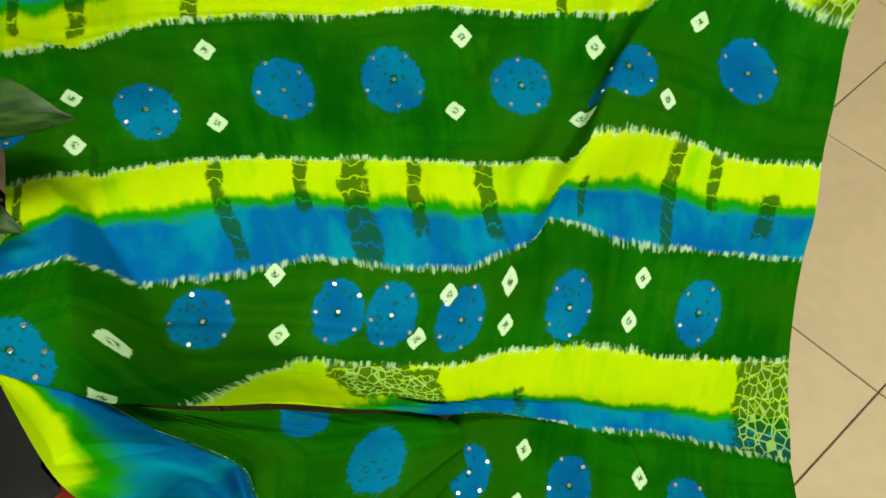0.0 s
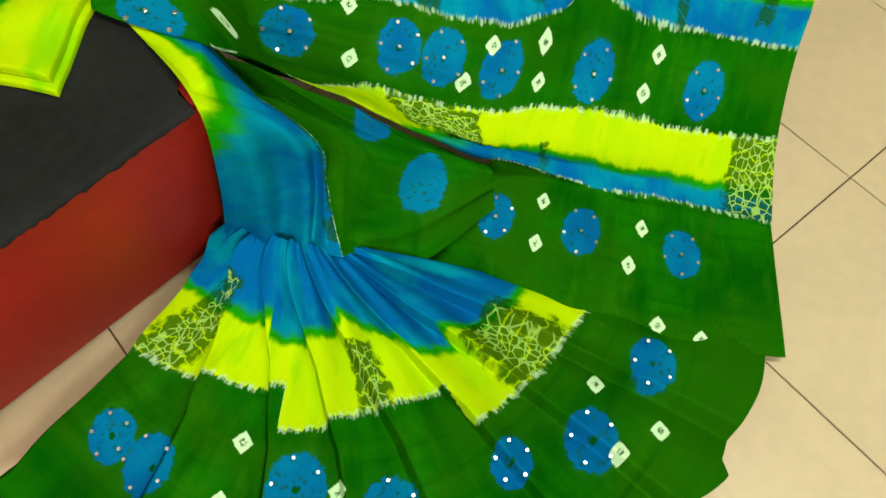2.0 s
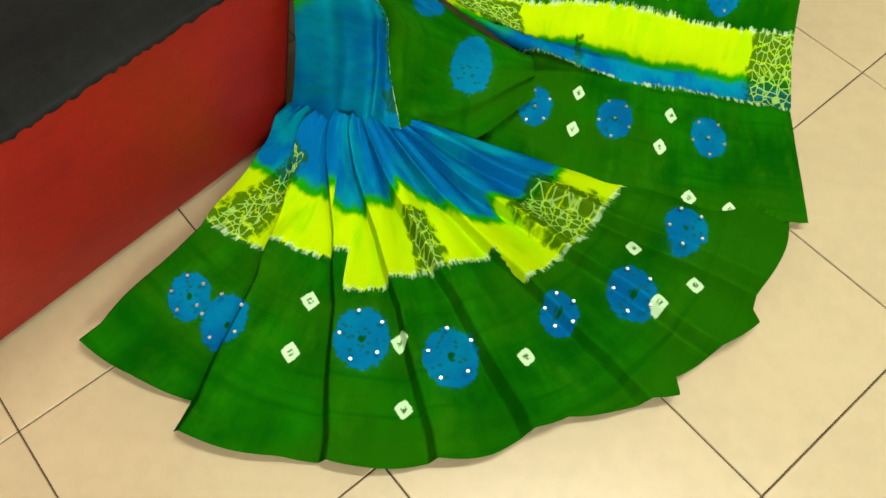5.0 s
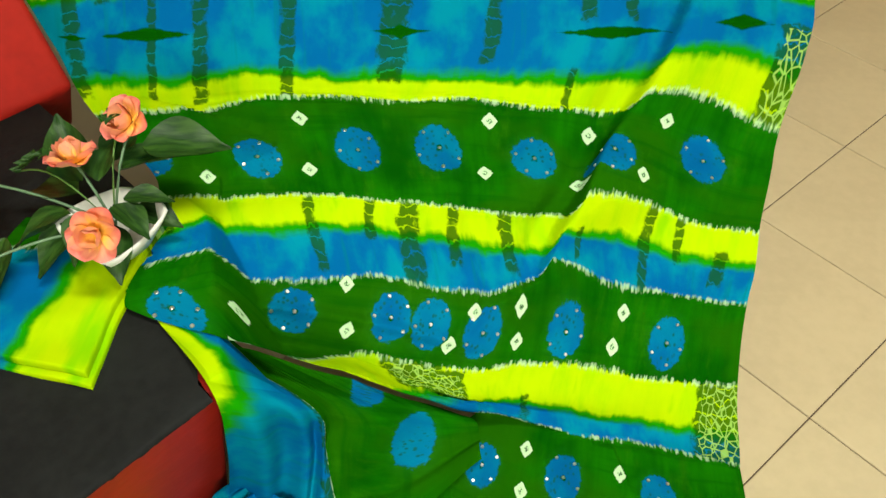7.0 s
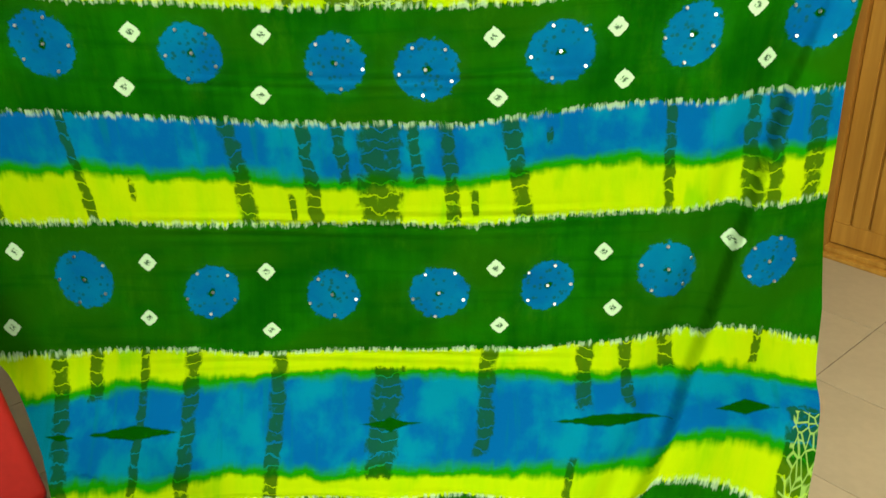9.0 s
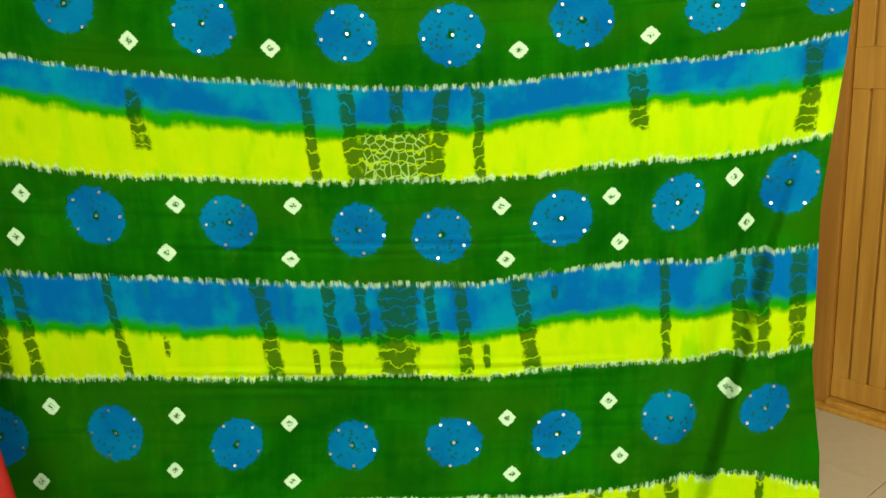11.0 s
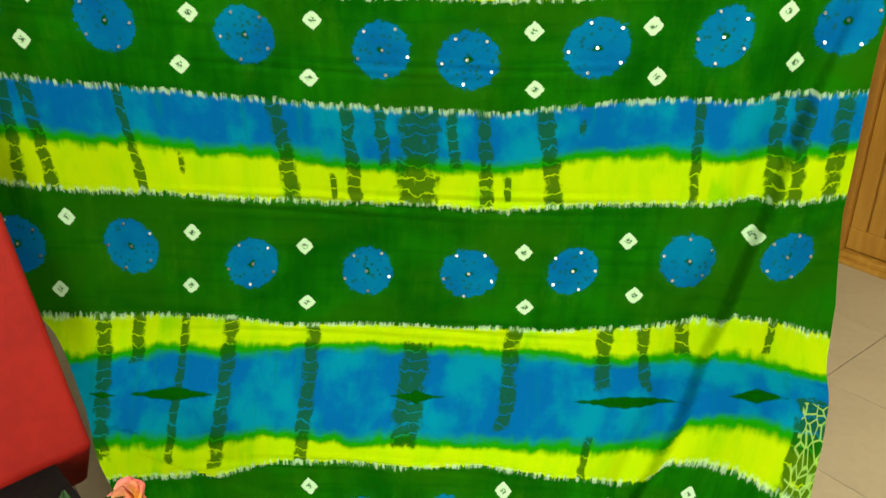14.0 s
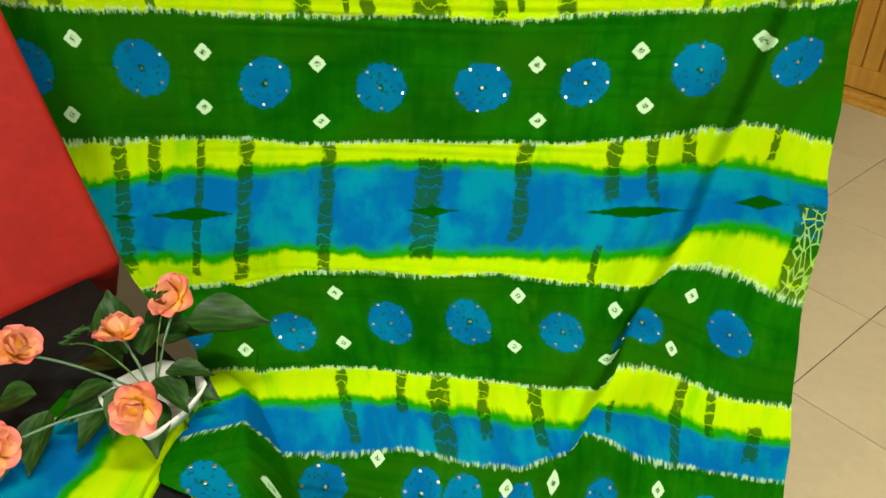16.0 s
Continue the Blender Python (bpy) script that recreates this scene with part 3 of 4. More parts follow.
def drape_grid(rows, v, s):
    """Places, u and v of the drape at the grid lines v and s (0 to 1 across)."""
    ctl = np.array([[c for p in r[2:] for c in p] for r in rows]).reshape(len(rows), 3, 4)
    knots = [r[0] for r in rows]
    begin = np.interp(v, knots, [r[1] for r in rows])[:, None]
    flat = np.array([[np.interp(v, knots, ctl[:, i, j]) for j in range(4)] for i in range(3)]).transpose(2, 0, 1)
    n = knots.index(1.345) + 1 if 1.345 in knots else len(knots)
    ctl = np.where((v <= knots[n - 1])[:, None, None], spline(knots[:n], ctl[:n], np.minimum(v, knots[n - 1])), flat)
    end = np.interp(v, HEM[0], HEM[1])[:, None]
    U = begin + (end - begin) * s[None, :]
    a, b, c = (ctl[:, i, 0:1] for i in range(3))
    la, lb, lc = (U - b) * (U - c) / ((a - b) * (a - c)), (U - a) * (U - c) / ((b - a) * (b - c)), (U - a) * (U - b) / ((c - a) * (c - b))
    P = la[..., None] * ctl[:, None, 0, 1:] + lb[..., None] * ctl[:, None, 1, 1:] + lc[..., None] * ctl[:, None, 2, 1:]
    V = np.repeat(v[:, None], len(s), 1)
    # folds: a diagonal pull from the lower middle up to the hem, and slack ripples
    du, dv = np.gradient(P, axis=1), np.gradient(P, axis=0)
    N = np.cross(du, dv)
    N /= np.linalg.norm(N, axis=-1, keepdims=True) + 1e-9
    N *= np.where(N[..., 1:2] > 0, -1, 1)
    line = np.interp(V, (0.2, 0.40, 0.616, 0.84, 0.95, 1.09, 1.14, 1.18, 1.24), (0.53, 0.47, 0.412, 0.342, 0.293, 0.232, 0.195, 0.112, 0.0))
    d = U - line
    lift = 0.030 * (smooth(-0.006, 0.001, d) * np.exp(-(np.maximum(d, 0) / 0.085) ** 2) - 0.5 * np.exp(-((d + 0.03) / 0.025) ** 2)) * smooth(0.12, 0.42, V) * (1 - smooth(1.05, 1.2, V))
    lift += 0.0035 * np.sin(V * 38 + U * 7) * smooth(0.75, 0.95, V) * (1 - smooth(1.3, 1.5, V))
    lift += 0.003 * np.sin(U * 17 + 2 * np.sin(V * 5)) + 0.0015 * np.sin(U * 41 + V * 13)
    lift += 0.007 * np.exp(-((U - 0.055 - 0.1 * (V - 1.0)) / 0.016) ** 2) * smooth(0.85, 0.95, V) * (1 - smooth(1.15, 1.26, V))
    lift += 0.007 * np.exp(-((V - 1.226 - 0.012 * np.sin(U * 8)) / 0.007) ** 2) * (1 - smooth(0.0, 0.2, U))
    for at, size in ((0.452, 0.0022), (0.470, 0.0018), (0.27, 0.0018), (0.862, 0.0025), (0.66, 0.0020)):
        lift += size * np.sin((V - at - 0.010 * np.sin(U * 5)) * 420) * np.exp(-((V - at) / 0.012) ** 2) * (1 - smooth(0.15, 0.4, np.abs(U + 0.05)))
    P = P + N * lift[..., None]
    rest_on(P)
    # the pull tucks some cloth away along the fold, and the lower bands bow upwards
    held = np.interp(V, (0.45, 0.60, 0.70, 0.84, 1.01, 1.10, 1.20), (0, 0.018, 0.024, 0.030, 0.038, 0.028, 0.024))
    V = V + held * smooth(-0.003, 0.003, d) * (1 - smooth(0.06, 0.26, d)) * (1 - smooth(1.10, 1.22, V))
    V = V + 0.016 * np.exp(-((U - 0.24) / 0.16) ** 2) * smooth(1.08, 1.28, V) * (1 - smooth(1.34, 1.56, V))
    return P, U, V


saree = empty("saree", pose(0.1, 0.1, 0))
tagged(saree, "green, lime and blue tie-dyed cotton saree draped over sofa and floor", "saree")
saree_frame = saree.matrix_world.inverted()


def hanging_rail():
    """The rail that carries the cloth, hung from the ceiling by two cords."""
    thing = empty("hanging_rail", pose(-0.07, 0.492, 1.66))
    bm = bmesh.new()
    bmesh.ops.create_cone(bm, cap_ends=True, segments=16, radius1=0.011, radius2=0.011, depth=1.5, matrix=Matrix.Translation((0, 0, -0.008)) @ pose(0, 0, 0, 0, 90, 0))
    part("rod", bm, TEAK, thing, smooth=True)
    for x in (-0.7, 0.7):
        bm = bmesh.new()
        bmesh.ops.create_cone(bm, cap_ends=True, segments=8, radius1=0.003, radius2=0.003, depth=1.09, matrix=Matrix.Translation((x, 0, 0.545)))
        part("cord", bm, WALL, thing)
    return tagged(thing, "wooden rail on two cords carrying the draped saree", "rail")


hanging_rail()


def under(ob):
    ob.matrix_parent_inverse = saree_frame
    return ob


DRAPE = HANG + FALL
grid_v = np.arange(-0.46, 1.5801, 0.004)
grid_s = np.linspace(0, 1, 300)
P, U, V = drape_grid(DRAPE, grid_v, grid_s)
under(sheet("drape", P, U, V, saree, "hanging tie-dyed cloth with round blue spots"))
DRAPE_GRID = (P, U, V)

# ---------------------------------------------------------------- pleats on the floor
GATHER = np.array((-0.13, -0.17))


def fan():
    """Pleats spread from the gathered knot, each lying on the next."""
    f = np.linspace(0, 1, 460)
    rad = np.linspace(0.03, 1.0, 170)
    deg = -133 + 124 * f
    edges = np.array([-133, -112.5, -92, -77, -64, -48, -36, -24, -9])
    reach = np.interp(deg, [-133, -122, -112.6, -112.4, -97, -80, -68, -57, -43.5, -42, -28.5, -27, -14, -9], [0.484, 0.462, 0.452, 0.492, 0.474, 0.478, 0.480, 0.474, 0.528, 0.510, 0.550, 0.538, 0.550, 0.555])
    lag = np.interp(deg, edges, np.arange(len(edges)))
    ramp = lag - np.floor(lag)
    ripple = np.where(ramp < 0.10, ramp / 0.10, 1 - (ramp - 0.10) / 0.90)
    R = rad[:, None] * (reach + 0.006 * np.sin(ramp * math.pi))[None, :]
    start = np.interp(R, (0.0, 0.10, 0.187, 0.287, 0.45), (-170, -166, -150, -139, -133))
    A2 = np.radians(start + f[None, :] * (-9 - start))
    hub = np.exp(-(R / 0.11) ** 2)
    X = GATHER[0] + R * np.cos(A2) + hub * (-0.112 + 0.137 * f)[None, :]
    Y = GATHER[1] + R * np.sin(A2) + hub * (0.030 - 0.022 * f)[None, :]
    Z = 0.012 + 0.027 * ripple[None, :] * smooth(0.0, 0.25, rad)[:, None]+ 0.0022 * np.sin(A2 * 31 + R * 9) + 0.002 * np.sin(A2 * 19 + R * 34)
    true_deg = np.degrees(A2)
    rim = np.interp(true_deg, (-139, -130, -118, -94.2, -93.8, -80, -68, -49.6, -49.4, -39, -34, -22, -9), (0.283, 0.265, 0.238, 0.214, 0.268, 0.251, 0.245, 0.257, 0.315, 0.312, 0.322, 0.325, 0.35))
    meet = np.interp(true_deg, (-151, -135, -104.2, -103.8, -81, -70, -56, -50, -39.2, -38.8, -33, -21, -9), (0.187, 0.160, 0.127, 0.156, 0.140, 0.124, 0.146, 0.204, 0.218, 0.196, 0.211, 0.243, 0.255))
    ground = R - rim
    blue = meet - R
    U2 = (A2 + 2.6) * 0.33
    V2 = R + 3.0
    blank = np.full(R.shape, 9.0)
    spot, diamond = blank.copy(), blank.copy()
    spots = [(-0.334, -0.461, 0.028), (-0.285, -0.488, 0.034), (-0.115, -0.498, 0.037), (-0.008, -0.512, 0.037), (0.118, -0.445, 0.026), (0.206, -0.411, 0.034), (0.276, -0.314, 0.031)]
    for x, y, r in spots:
        spot = np.minimum(spot, np.hypot((X - x) * 1.12, (Y - y) * 0.9) / r)
    for x, y in ((-0.187, -0.451), (-0.199, -0.520), (-0.071, -0.495), (-0.057, -0.577), (0.080, -0.506), (0.211, -0.341), (0.284, -0.392), (0.237, -0.423), (-0.383, -0.402)):
        a, b = np.abs(X - x), np.abs(Y - y)
        diamond = np.minimum(diamond, (a * 1.1 + b * 0.85 + 0.35 * np.hypot(a, b)) / 0.0165)
    tied = np.zeros(R.shape)
    for d0, w, r0, r1 in ((-133, 7, 0.10, 0.29), (-68, 5, 0.16, 0.25), (-28, 9, 0.22, 0.33)):
        tied = np.maximum(tied, np.clip(np.minimum(1.4 - 1.4 * np.abs(true_deg - d0) / (w * 1.3), np.minimum(R - r0, r1 - R) / 0.02 + 0.3), 0, 0.9))
    fields = {"ground_side": ground, "blue_side": np.clip(blue, -0.06, 0.06), "spot": spot, "diamond": diamond, "tied": tied, "stain": np.zeros(R.shape)}
    # the gathered end is held up between the seat's edge and the floor
    rise = 0.115 * np.exp(-(R / 0.13) ** 2) + 0.010 * ripple[None, :] * np.exp(-((R - 0.12) / 0.07) ** 2)
    X, Y, Z = X - X * rise / 0.93, Y + (-0.80 - Y) * rise / 0.93, Z + rise
    under(sheet("pleats", np.stack([X, Y, Z], -1)[::-1], U2[::-1], V2[::-1], saree, "fanned pleats lying on the tiles", {k: f[::-1] for k, f in fields.items()}))
    return spots


fan_spots = fan()


def flap():
    """The gathered corner: a strip from the seat's edge to the knot, opening into a green belly."""
    s, t = np.linspace(0, 1, 200), np.linspace(0, 1, 240)
    at = [0, 0.22, 0.5, 0.75, 1]
    rows = np.clip(((np.interp(t, (0, 1), (1.245, 1.388)) + 0.46) / 0.004).astype(int), 0, DRAPE_GRID[0].shape[0] - 1)
    top = DRAPE_GRID[0][rows, 5] + np.array((0, 0, -0.007))   # tucked under the edge of the hanging cloth
    for _ in range(3):
        top[1:-1] = (top[:-2] + top[1:-1] * 2 + top[2:]) / 4
    edge = spline(at, [(-0.190, -0.262, 0.402), (-0.137, -0.216, 0.318), (-0.098, -0.185, 0.250), (-0.034, -0.148, 0.180), (0.064, -0.098, 0.094)], t)
    belly = spline(at, [(-0.193, -0.268, 0.285), (-0.128, -0.218, 0.225), (-0.092, -0.212, 0.195), (-0.020, -0.175, 0.122), (0.070, -0.112, 0.076)], t)
    low = spline(at, [(-0.240, -0.232, 0.090), (-0.150, -0.244, 0.105), (-0.092, -0.256, 0.122), (-0.020, -0.228, 0.062), (0.078, -0.132, 0.050)], t)
    P = spline([0, 0.33, 0.66, 1], np.stack([top, edge, belly, low]), s)
    s, t = s[:, None], t[None, :]
    # folds run down the strip to the knot
    pull = np.exp(-((t - 0.12) / 0.22) ** 2) * np.sin(t * 46 - s * 3.5) * smooth(0.30, 0.60, s)
    soft = 0.004 * np.sin(t * 17 + s * 7) * smooth(0.35, 0.5, t) + 0.007 * np.exp(-((s - 0.92 + 0.5 * (t - 0.5)) / 0.05) ** 2) * smooth(0.5, 0.6, t)
    lift = 0.013 * pull + soft
    P[..., 0] += 0.4 * lift
    P[..., 1] -= 0.7 * lift
    P[..., 2] += 0.6 * lift
    on_seat = P[:62].copy()
    rest_on(on_seat)
    P[:62] = on_seat
    P[..., 2] -= 0.004 * (1 - smooth(0.10, 0.30, s))
    one = np.ones(P.shape[:2])
    U3, V3 = s * 0.30 * one, t * 0.32 * one + 5
    ground = (t - 0.20 - 0.30 * s) * 1.4 * one
    blue = (s - 0.52 + 2.4 * t) * 0.12 * one
    circle = 9.0 * one
    for place, r in (((-0.007, -0.158, 0.135), 0.037), ((-0.062, -0.142, 0.245), 0.033)):
        circle = np.minimum(circle, np.linalg.norm(P - np.array(place), axis=-1) / r)
    knot = np.linalg.norm(P - np.array((-0.094, -0.242, 0.160)), axis=-1)
    tied = np.maximum(np.clip(1.2 - knot / 0.022, 0, 0.66), np.clip(1.3 - np.abs(t - 0.26 - 0.24 * s) / 0.07, 0, 0.45) * smooth(0.15, 0.3, s) * (1 - smooth(0.75, 0.9, s)))
    fields = {"ground_side": ground, "blue_side": np.clip(blue, -0.06, 0.06), "spot": circle, "diamond": 9 * one, "tied": tied * one, "stain": 0 * one}
    under(sheet("flap", P, U3, V3, saree, "gathered corner of the cloth falling from the seat", fields))


flap()

# ---------------------------------------------------------------- blouse piece, pot and flowers on the seat
def folded_piece():
    """A small folded length of the same cloth."""
    thing = empty("blouse_piece", pose(-0.39, -0.15, SEAT))
    local = thing.matrix_world.inverted()
    corners = [Vector(c) for c in ((-0.478, -0.232), (-0.308, -0.262), (-0.293, -0.052), (-0.455, -0.060))]
    for name, base, thick, grow, label in (("under_fold", 0.392, 0.007, 0.004, "lower folded layer"), ("upper_fold", 0.3995, 0.010, 0.0, "bright folded layer of blue and lime")):
        s = np.concatenate([[0, 0, 0.004], np.linspace(0.012, 0.988, 110), [0.996, 1, 1]])[None, :]
        w = np.concatenate([[0, 0, 0.004], np.linspace(0.012, 0.988, 120), [0.996, 1, 1]])[:, None]
        X = sum(c.x * a * b for c, a, b in zip(corners, (1 - s, s, s, 1 - s), (1 - w, 1 - w, w, w)))
        Y = sum(c.y * a * b for c, a, b in zip(corners, (1 - s, s, s, 1 - s), (1 - w, 1 - w, w, w)))
        X = X + grow * (s - 0.3) * 2 - 0.010 * np.sin(np.pi * w) * smooth(0.7, 1, s)
        Y = Y - grow * 2 * (1 - w)
        drop_s, drop_w = np.zeros(s.shape[1]), np.zeros(w.shape[0])
        for d in (drop_s, drop_w):
            d[0], d[-1], d[1], d[-2] = 1, 1, 0.45, 0.45
        Z = base + thick * (1 - np.maximum(drop_s[None, :], drop_w[:, None])) + 0.0016 * np.sin(s * 9 + w * 4) + 0.0012 * np.sin(w * 17 - s * 5)
        one = np.ones(X.shape)
        ground = np.maximum((0.05 - s) * 0.17 * one, (w - 0.93 + 0.20 * smooth(0.35, 0.2, s)) * 0.2 * one)
        blue = (0.62 - 0.13 * (1 - w) - s) * 0.17
        tied = np.clip((w - 0.70) * 6, 0, 1) * smooth(0.25, 0.5, s)
        fields = {"ground_side": ground, "blue_side": np.clip(blue, -0.06, 0.06), "spot": one * 9, "diamond": one * 9, "tied": tied * 0.9, "stain": one * 0}
        ob = sheet(name, np.stack([X, Y, Z], -1)[::-1], (s * 0.17 * one + 2)[::-1], (w * 0.2 * one + 8)[::-1], thing, label, {k: f[::-1] for k, f in fields.items()})
        ob.matrix_parent_inverse = local
    return tagged(thing, "folded blue and lime tie-dyed blouse piece on the black seat", "fabric")


folded_piece()


def petal_paint():
    n = Nodes("silk_petal")
    x = n.put("ShaderNodeSeparateXYZ")
    n.link(n.put("ShaderNodeTexCoord").outputs["Object"], x.inputs[0])
    along = n.math("ADD", x.outputs[0], n.math("MULTIPLY", n.math("SUBTRACT", n.noise(n.coords("Object", (60, 260, 60)), 1.0, 3), 0.5), 0.012))
    col = n.mix(n.step(along, 0.004, 0.022), (0.88, 0.52, 0.06), (0.84, 0.34, 0.17))
    col = n.mix(n.step(along, 0.020, 0.033), col, (0.78, 0.20, 0.15))
    n.bump(n.noise(n.coords("Object", (40, 500, 40)), 1.0, 2), 0.3, 0.001)
    n.bsdf.inputs["Subsurface Weight"].default_value = 0.0
    return n.finish(col, 0.6)


PETAL = petal_paint()


def leaf_paint():
    n = Nodes("waxy_leaf")
    vein = n.noise(n.coords("Object", (30, 160, 30)), 1.0, 3)
    col = n.mix(n.step(vein, 0.35, 0.68), (0.008, 0.036, 0.004), (0.030, 0.082, 0.010))
    n.bump(vein, 0.5, 0.002)
    n.bsdf.inputs["Specular IOR Level"].default_value = 0.2
    return n.finish(col, 0.45)


LEAF = leaf_paint()
STEM = plain("green_plastic_stem", (0.10, 0.19, 0.09), 0.5)
HEART = plain("brown_flower_heart", (0.12, 0.035, 0.008), 0.8)
SPRIG = plain("light_green_sprig", (0.09, 0.20, 0.03), 0.55)


def blade(length, width, cup, droop, cols=6, rows=9, tip=1.0):
    """A thin curved petal or leaf along x, with a little thickness."""
    bm = bmesh.new()
    faces = []
    for side in (0, 1):
        grid = []
        for i in range(rows + 1):
            t = i / rows
            half = width / 2 * max(0.06, math.sin(math.pi * min(1, t ** (1.15 if tip < 1 else 0.8) * (0.80 if tip < 1 else 0.985) + 0.03)) ** (0.75 if tip < 1 else 1.0))
            line = []
            for j in range(cols + 1):
                q = j / cols * 2 - 1
                z = cup * q * q * half * 2 - droop * t * t + 0.02 * length * math.sin(t * 9 + q * 3) - side * 0.0005
                line.append(bm.verts.new((t * length - (0.06 * length * q * q if tip < 1 else 0), q * half, z)))
            grid.append(line)
        for a, b in zip(grid[:-1], grid[1:]):
            for k in range(cols):
                f = (a[k], b[k], b[k + 1], a[k + 1])
                faces.append(bm.faces.new(f if side == 0 else f[::-1]))
    bmesh.ops.recalc_face_normals(bm, faces=[])
    return bm


PETALS = [mesh_of("petal", blade(0.034, 0.034, 0.30, -0.006, tip=0.8), PETAL, True), mesh_of("petal", blade(0.027, 0.028, 0.45, -0.012, tip=0.8), PETAL, True)]
LEAVES = [mesh_of("leaf", blade(0.078, 0.052, 0.22, 0.012), LEAF, True), mesh_of("leaf", blade(0.060, 0.038, 0.25, 0.016), LEAF, True)]


def tube(points, radius, sides=6):
    bm = bmesh.new()
    rings = []
    for i, p in enumerate(points):
        d = (points[min(i + 1, len(points) - 1)] - points[max(i - 1, 0)]).normalized()
        x = d.orthogonal().normalized()
        y = d.cross(x)
        rings.append([bm.verts.new(p + radius * (math.cos(2 * math.pi * k / sides) * x + math.sin(2 * math.pi * k / sides) * y)) for k in range(sides)])
    for a, b in zip(rings[:-1], rings[1:]):
        for k in range(sides):
            bm.faces.new((a[k], a[(k + 1) % sides], b[(k + 1) % sides], b[k]))
    return bm


def flower_pot():
    foot = Vector((-0.343, -0.072, 0.4105))
    thing = empty("flower_pot", Matrix.Translation(foot + Vector((0.016, -0.026, 0))))
    # a square bowl, one corner to the front
    bm = bmesh.new()
    rings = []
    for z, r in ((0.0, 0.018), (0.002, 0.030), (0.026, 0.050), (0.040, 0.058), (0.041, 0.055), (0.026, 0.046), (0.012, 0.032)):
        ring = []
        for k in range(32):
            a = 2 * math.pi * k / 32
            c, s = math.cos(a), math.sin(a)
            p = 1 / (abs(c) ** 1.35 + abs(s) ** 1.35) ** (1 / 1.35)
            ring.append(bm.verts.new((r * p * c, r * p * s, z + 0.006 * (abs(c) - abs(s)) * (z > 0.02))))
        rings.append(ring)
    for a, b in zip(rings[:-1], rings[1:]):
        for k in range(32):
            bm.faces.new((a[k], a[(k + 1) % 32], b[(k + 1) % 32], b[k]))
    bm.faces.new(rings[0][::-1])
    bm.faces.new(rings[-1])
    bowl = part("bowl", bm, POT, thing, "white glazed square bowl", True)
    bowl.matrix_basis = pose(0, 0, 0, 0, 0, 12)
    rnd = random.Random(11)
    top = Vector((0, 0, 0.03))
    blooms = (((-0.333, 0.010, 0.516), 35, -25), ((-0.379, -0.041, 0.500), -15, 20), ((-0.325, -0.129, 0.494), 62, 5), ((-0.502, -0.052, 0.480), 35, 70), ((-0.478, -0.165, 0.450), 45, 60))
    for place, tilt, turn in blooms:
        head = Vector(place) - foot
        mid = (top + head) / 2 + Vector((0, 0, 0.025))
        pts = [top * (1 - t) ** 2 + mid * 2 * t * (1 - t) + (head - Vector((0, 0, 0.004))) * t * t for t in [i / 8 for i in range(9)]]
        part("stem", tube(pts, 0.0016), STEM, thing, smooth=True)
        m = Matrix.Translation(head) @ pose(0, 0, 0, 0, 0, turn) @ pose(0, 0, 0, tilt, 0, 0)
        bm = bmesh.new()
        bmesh.ops.create_uvsphere(bm, u_segments=10, v_segments=6, radius=0.0042)
        bloom = part("bloom", bm, HEART, thing, "peach silk flower with a yellow throat", True)
        bloom.matrix_basis = m @ Matrix.Scale(0.86, 4)
        for ring, count, lift in ((0, 6, 16), (1, 4, 42)):
            for k in range(count):
                petal = new("petal", PETALS[ring])
                petal.parent = bloom
                petal.matrix_basis = pose(0, 0, 0.001 * ring, 0, 0, 360 / count * k + rnd.uniform(-9, 9) + ring * 30) @ pose(0.002, 0, 0, rnd.uniform(-8, 8), -lift + rnd.uniform(-10, 10), 0) @ Matrix.Scale(rnd.uniform(0.9, 1.08), 4)
    leaves = (((-0.318, -0.010, 0.500), 12, 0, 0, 1.15), ((-0.405, -0.012, 0.455), 118, -50, 0, 0.9), ((-0.385, -0.050, 0.465), 165, 8, 0, 0.95), ((-0.385, -0.075, 0.460), 205, 14, 0, 0.9),
              ((-0.385, -0.035, 0.470), 140, -5, 1, 1.1), ((-0.335, -0.075, 0.475), 330, 10, 0, 0.7), ((-0.33, -0.060, 0.470), 15, 4, 0, 0.65), ((-0.440, -0.110, 0.455), 262, 26, 0, 0.85),
              ((-0.345, -0.025, 0.480), 40, 2, 0, 0.9), ((-0.470, -0.085, 0.450), 190, 10, 1, 1.0), ((-0.365, -0.01, 0.475), 75, -12, 1, 1.0), ((-0.375, -0.085, 0.455), 238, 18, 0, 0.85),
              ((-0.335, -0.085, 0.455), 285, 22, 1, 1.0), ((-0.325, -0.050, 0.450), 350, 12, 1, 0.85), ((-0.36, -0.045, 0.480), 95, -20, 1, 0.9), ((-0.36, -0.075, 0.465), 265, 5, 1, 1.0))
    for place, turn, fall, kind, size in leaves:
        leaf = new("leaf", LEAVES[kind])
        leaf.parent = thing
        leaf.matrix_basis = Matrix.Translation(Vector(place) - foot) @ pose(0, 0, 0, rnd.uniform(-18, 18), fall, turn) @ Matrix.Scale(size, 4)
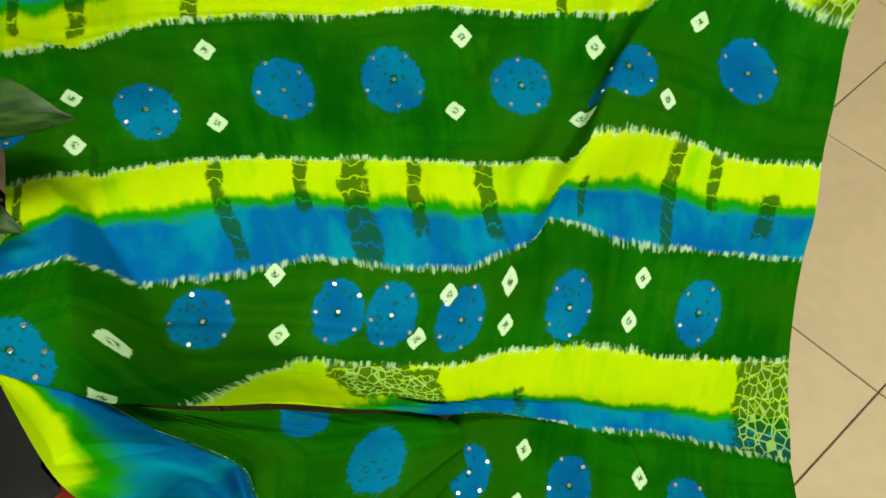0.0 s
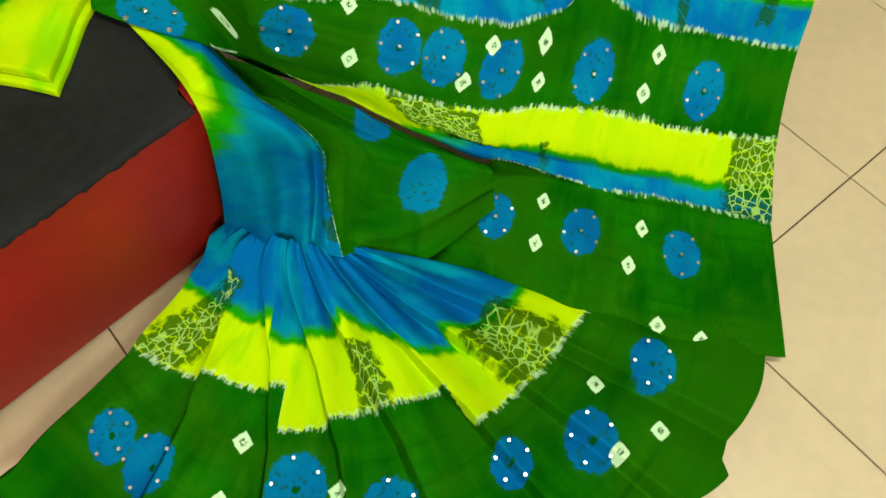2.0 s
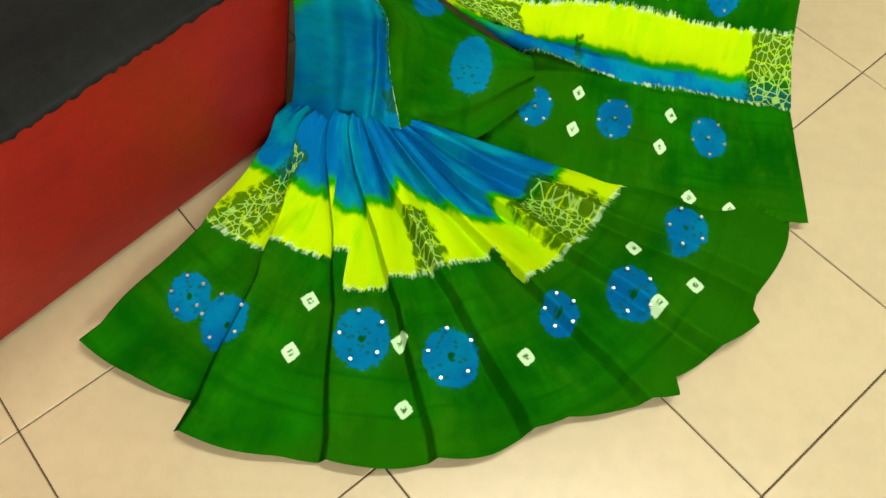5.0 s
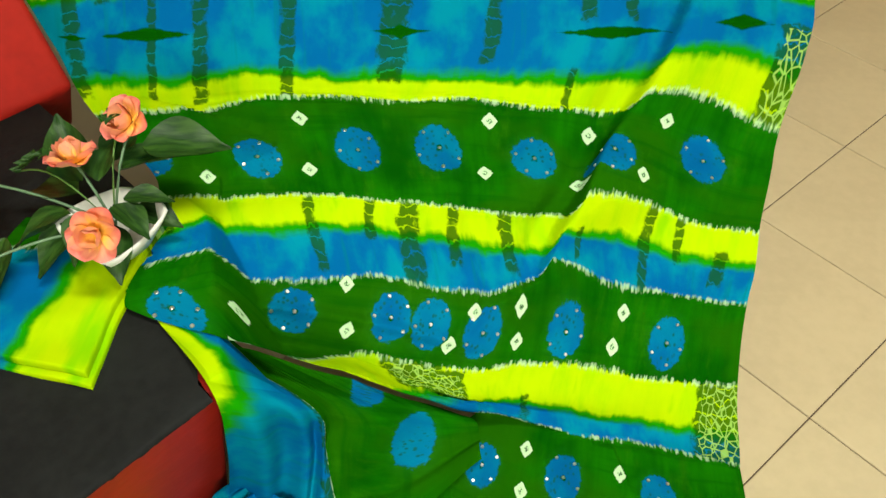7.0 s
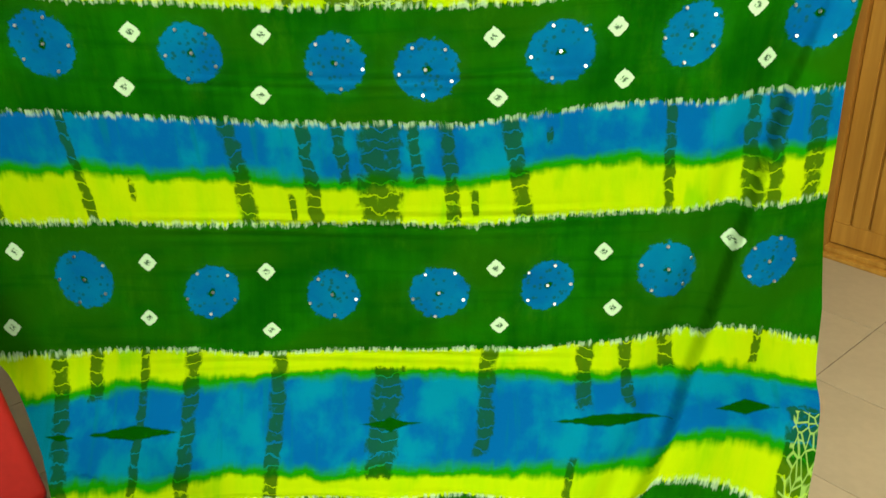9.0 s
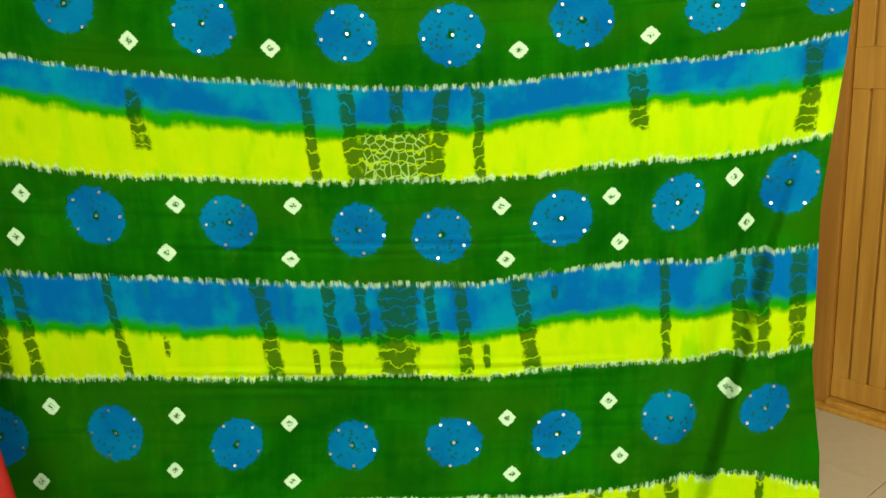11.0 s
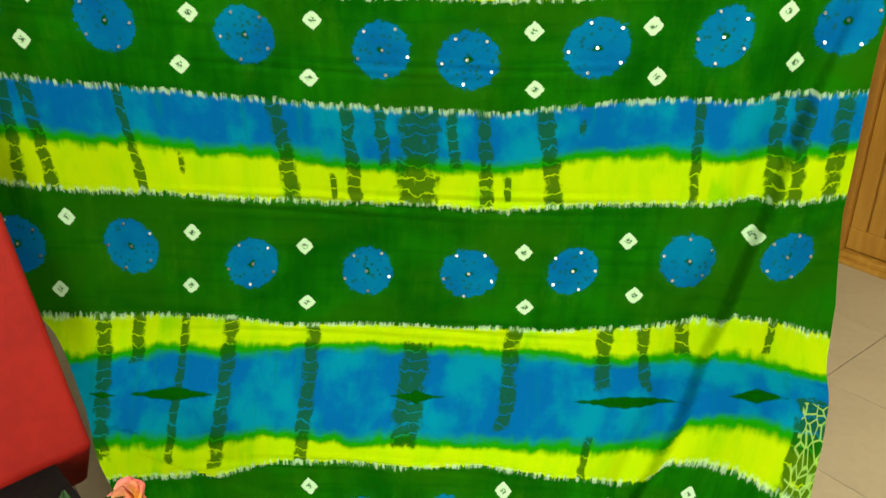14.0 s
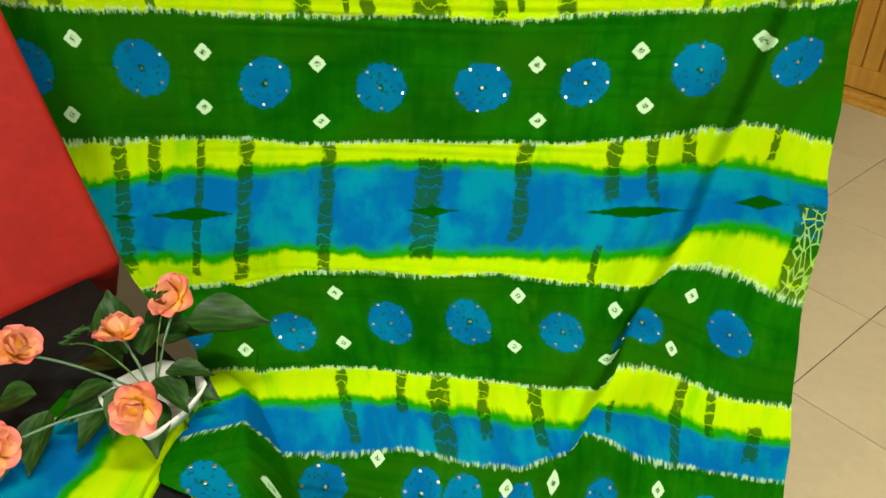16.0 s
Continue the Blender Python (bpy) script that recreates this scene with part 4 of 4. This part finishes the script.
    for end in ((-0.455, -0.025, 0.47), (-0.352, 0.045, 0.50)):
        head = Vector(end) - foot
        pts = [top * (1 - t) + head * t + Vector((0, 0, 0.03 * math.sin(math.pi * t))) for t in [i / 8 for i in range(9)]]
        sprig = part("sprig", tube(pts, 0.0011), SPRIG, thing, "feathery light green sprig", True)
        for k in range(18):
            needle = new("needle", LEAVES[1])
            needle.parent = sprig
            p = pts[4] * (1 - k / 17) + head * (k / 17) + Vector((0, 0, 0.03 * math.sin(math.pi * (0.5 + 0.5 * k / 17))))
            needle.matrix_basis = Matrix.Translation(p) @ pose(0, 0, 0, rnd.uniform(-40, 40), rnd.uniform(-40, 10), math.degrees(math.atan2(head.y, head.x)) + (50 if k % 2 else -50)) @ Matrix.Scale(0.20, 4)
    return tagged(thing, "white square bowl of peach silk flowers on the blouse piece", "flower pot")


flower_pot()


# ---------------------------------------------------------------- sequins sewn on the spots
def disc_mesh():
    bm = bmesh.new()
    bmesh.ops.create_cone(bm, cap_ends=True, segments=8, radius1=0.0027, radius2=0.0021, depth=0.0012)
    return mesh_of("sequin", bm, STEEL)


SEQUIN = disc_mesh()


def sew(place, normal, name="sequin"):
    ob = new(name, SEQUIN)
    ob.parent = saree
    turn = normal.to_track_quat("Z", "Y").to_matrix().to_4x4()
    ob.matrix_basis = saree_frame @ Matrix.Translation(place + normal * 0.0012) @ turn
    return ob


def sew_spots():
    P, U, V = DRAPE_GRID
    du, dv = np.gradient(P, axis=1), np.gradient(P, axis=0)
    N = np.cross(du, dv)
    N /= np.linalg.norm(N, axis=-1, keepdims=True) + 1e-9
    N *= np.where((N[..., 1] * -1 + N[..., 2]) > 0, 1, -1)[..., None]
    rnd = random.Random(3)
    for x, y, r in dye(U[:2, :2], V[:2, :2])[1]:
        if y < -0.12:
            continue
        first = rnd.uniform(0, 2)
        targets = [(x, y)] + [(x + 0.84 * r * math.cos(first + k * 2 * math.pi / 5), y + 0.84 * r * math.sin(first + k * 2 * math.pi / 5)) for k in range(5)]
        for a, b in targets:
            d = (U - a) ** 2 + (V - b) ** 2
            k = np.unravel_index(np.argmin(d), d.shape)
            if d[k] < 0.006 ** 2:
                sew(Vector(P[k]), (Vector(N[k]) + Vector((rnd.uniform(-0.2, 0.2), rnd.uniform(-0.2, 0.2), 0.1))).normalized())


sew_spots()
for x, y, r in fan_spots:
    for k in range(5):
        a = 0.6 + k * 2 * math.pi / 5
        sew(Vector((x + 0.72 * r * math.cos(a), y + 0.8 * r * math.sin(a) / 0.9, 0.036)), Vector((0.05, -0.1, 1)).normalized())

# ---------------------------------------------------------------- floor tiles, last
def tile_mesh():
    bm = box(-TILE_SIDE / 2 + 0.0011, TILE_SIDE / 2 - 0.0011, -TILE_SIDE / 2 + 0.0011, TILE_SIDE / 2 - 0.0011, -0.004, 0.0, 0.0008, 1)
    return mesh_of("tile", bm, TILE)


one_tile = tile_mesh()
rest = bmesh.new()
count = 0
for i in range(-16, 17):
    for j in range(-16, 17):
        a, b = (i + 0.5) * TILE_SIDE, (j + 0.5) * TILE_SIDE
        c, s = math.cos(tile_turn), math.sin(tile_turn)
        x, y = 0.56 + a * c + b * s, a * s - b * c
        if abs(x) > 3.6 or abs(y) > 3.8:
            continue
        m = pose(x, y, 0, 0, 0, 45)
        if -1.4 < x < 2.2 and -1.5 < y < 2.2 and count < 300:
            ob = new("tile", one_tile)
            ob.parent, ob.matrix_basis = floor, m
            count += 1
        else:
            h = TILE_SIDE / 2 - 0.0011
            corner = [m @ Vector(p) for p in ((-h, -h, 0), (h, -h, 0), (h, h, 0), (-h, h, 0))]
            corner = [Vector((min(3.4, max(-3.4, p.x)), min(3.6, max(-3.6, p.y)), 0)) for p in corner]
            if len({(round(p.x, 4), round(p.y, 4)) for p in corner}) == 4:
                rest.faces.new([rest.verts.new(p) for p in corner])
far = part("far_tiles", rest, TILE, floor)
tagged(far, kind="stuff")
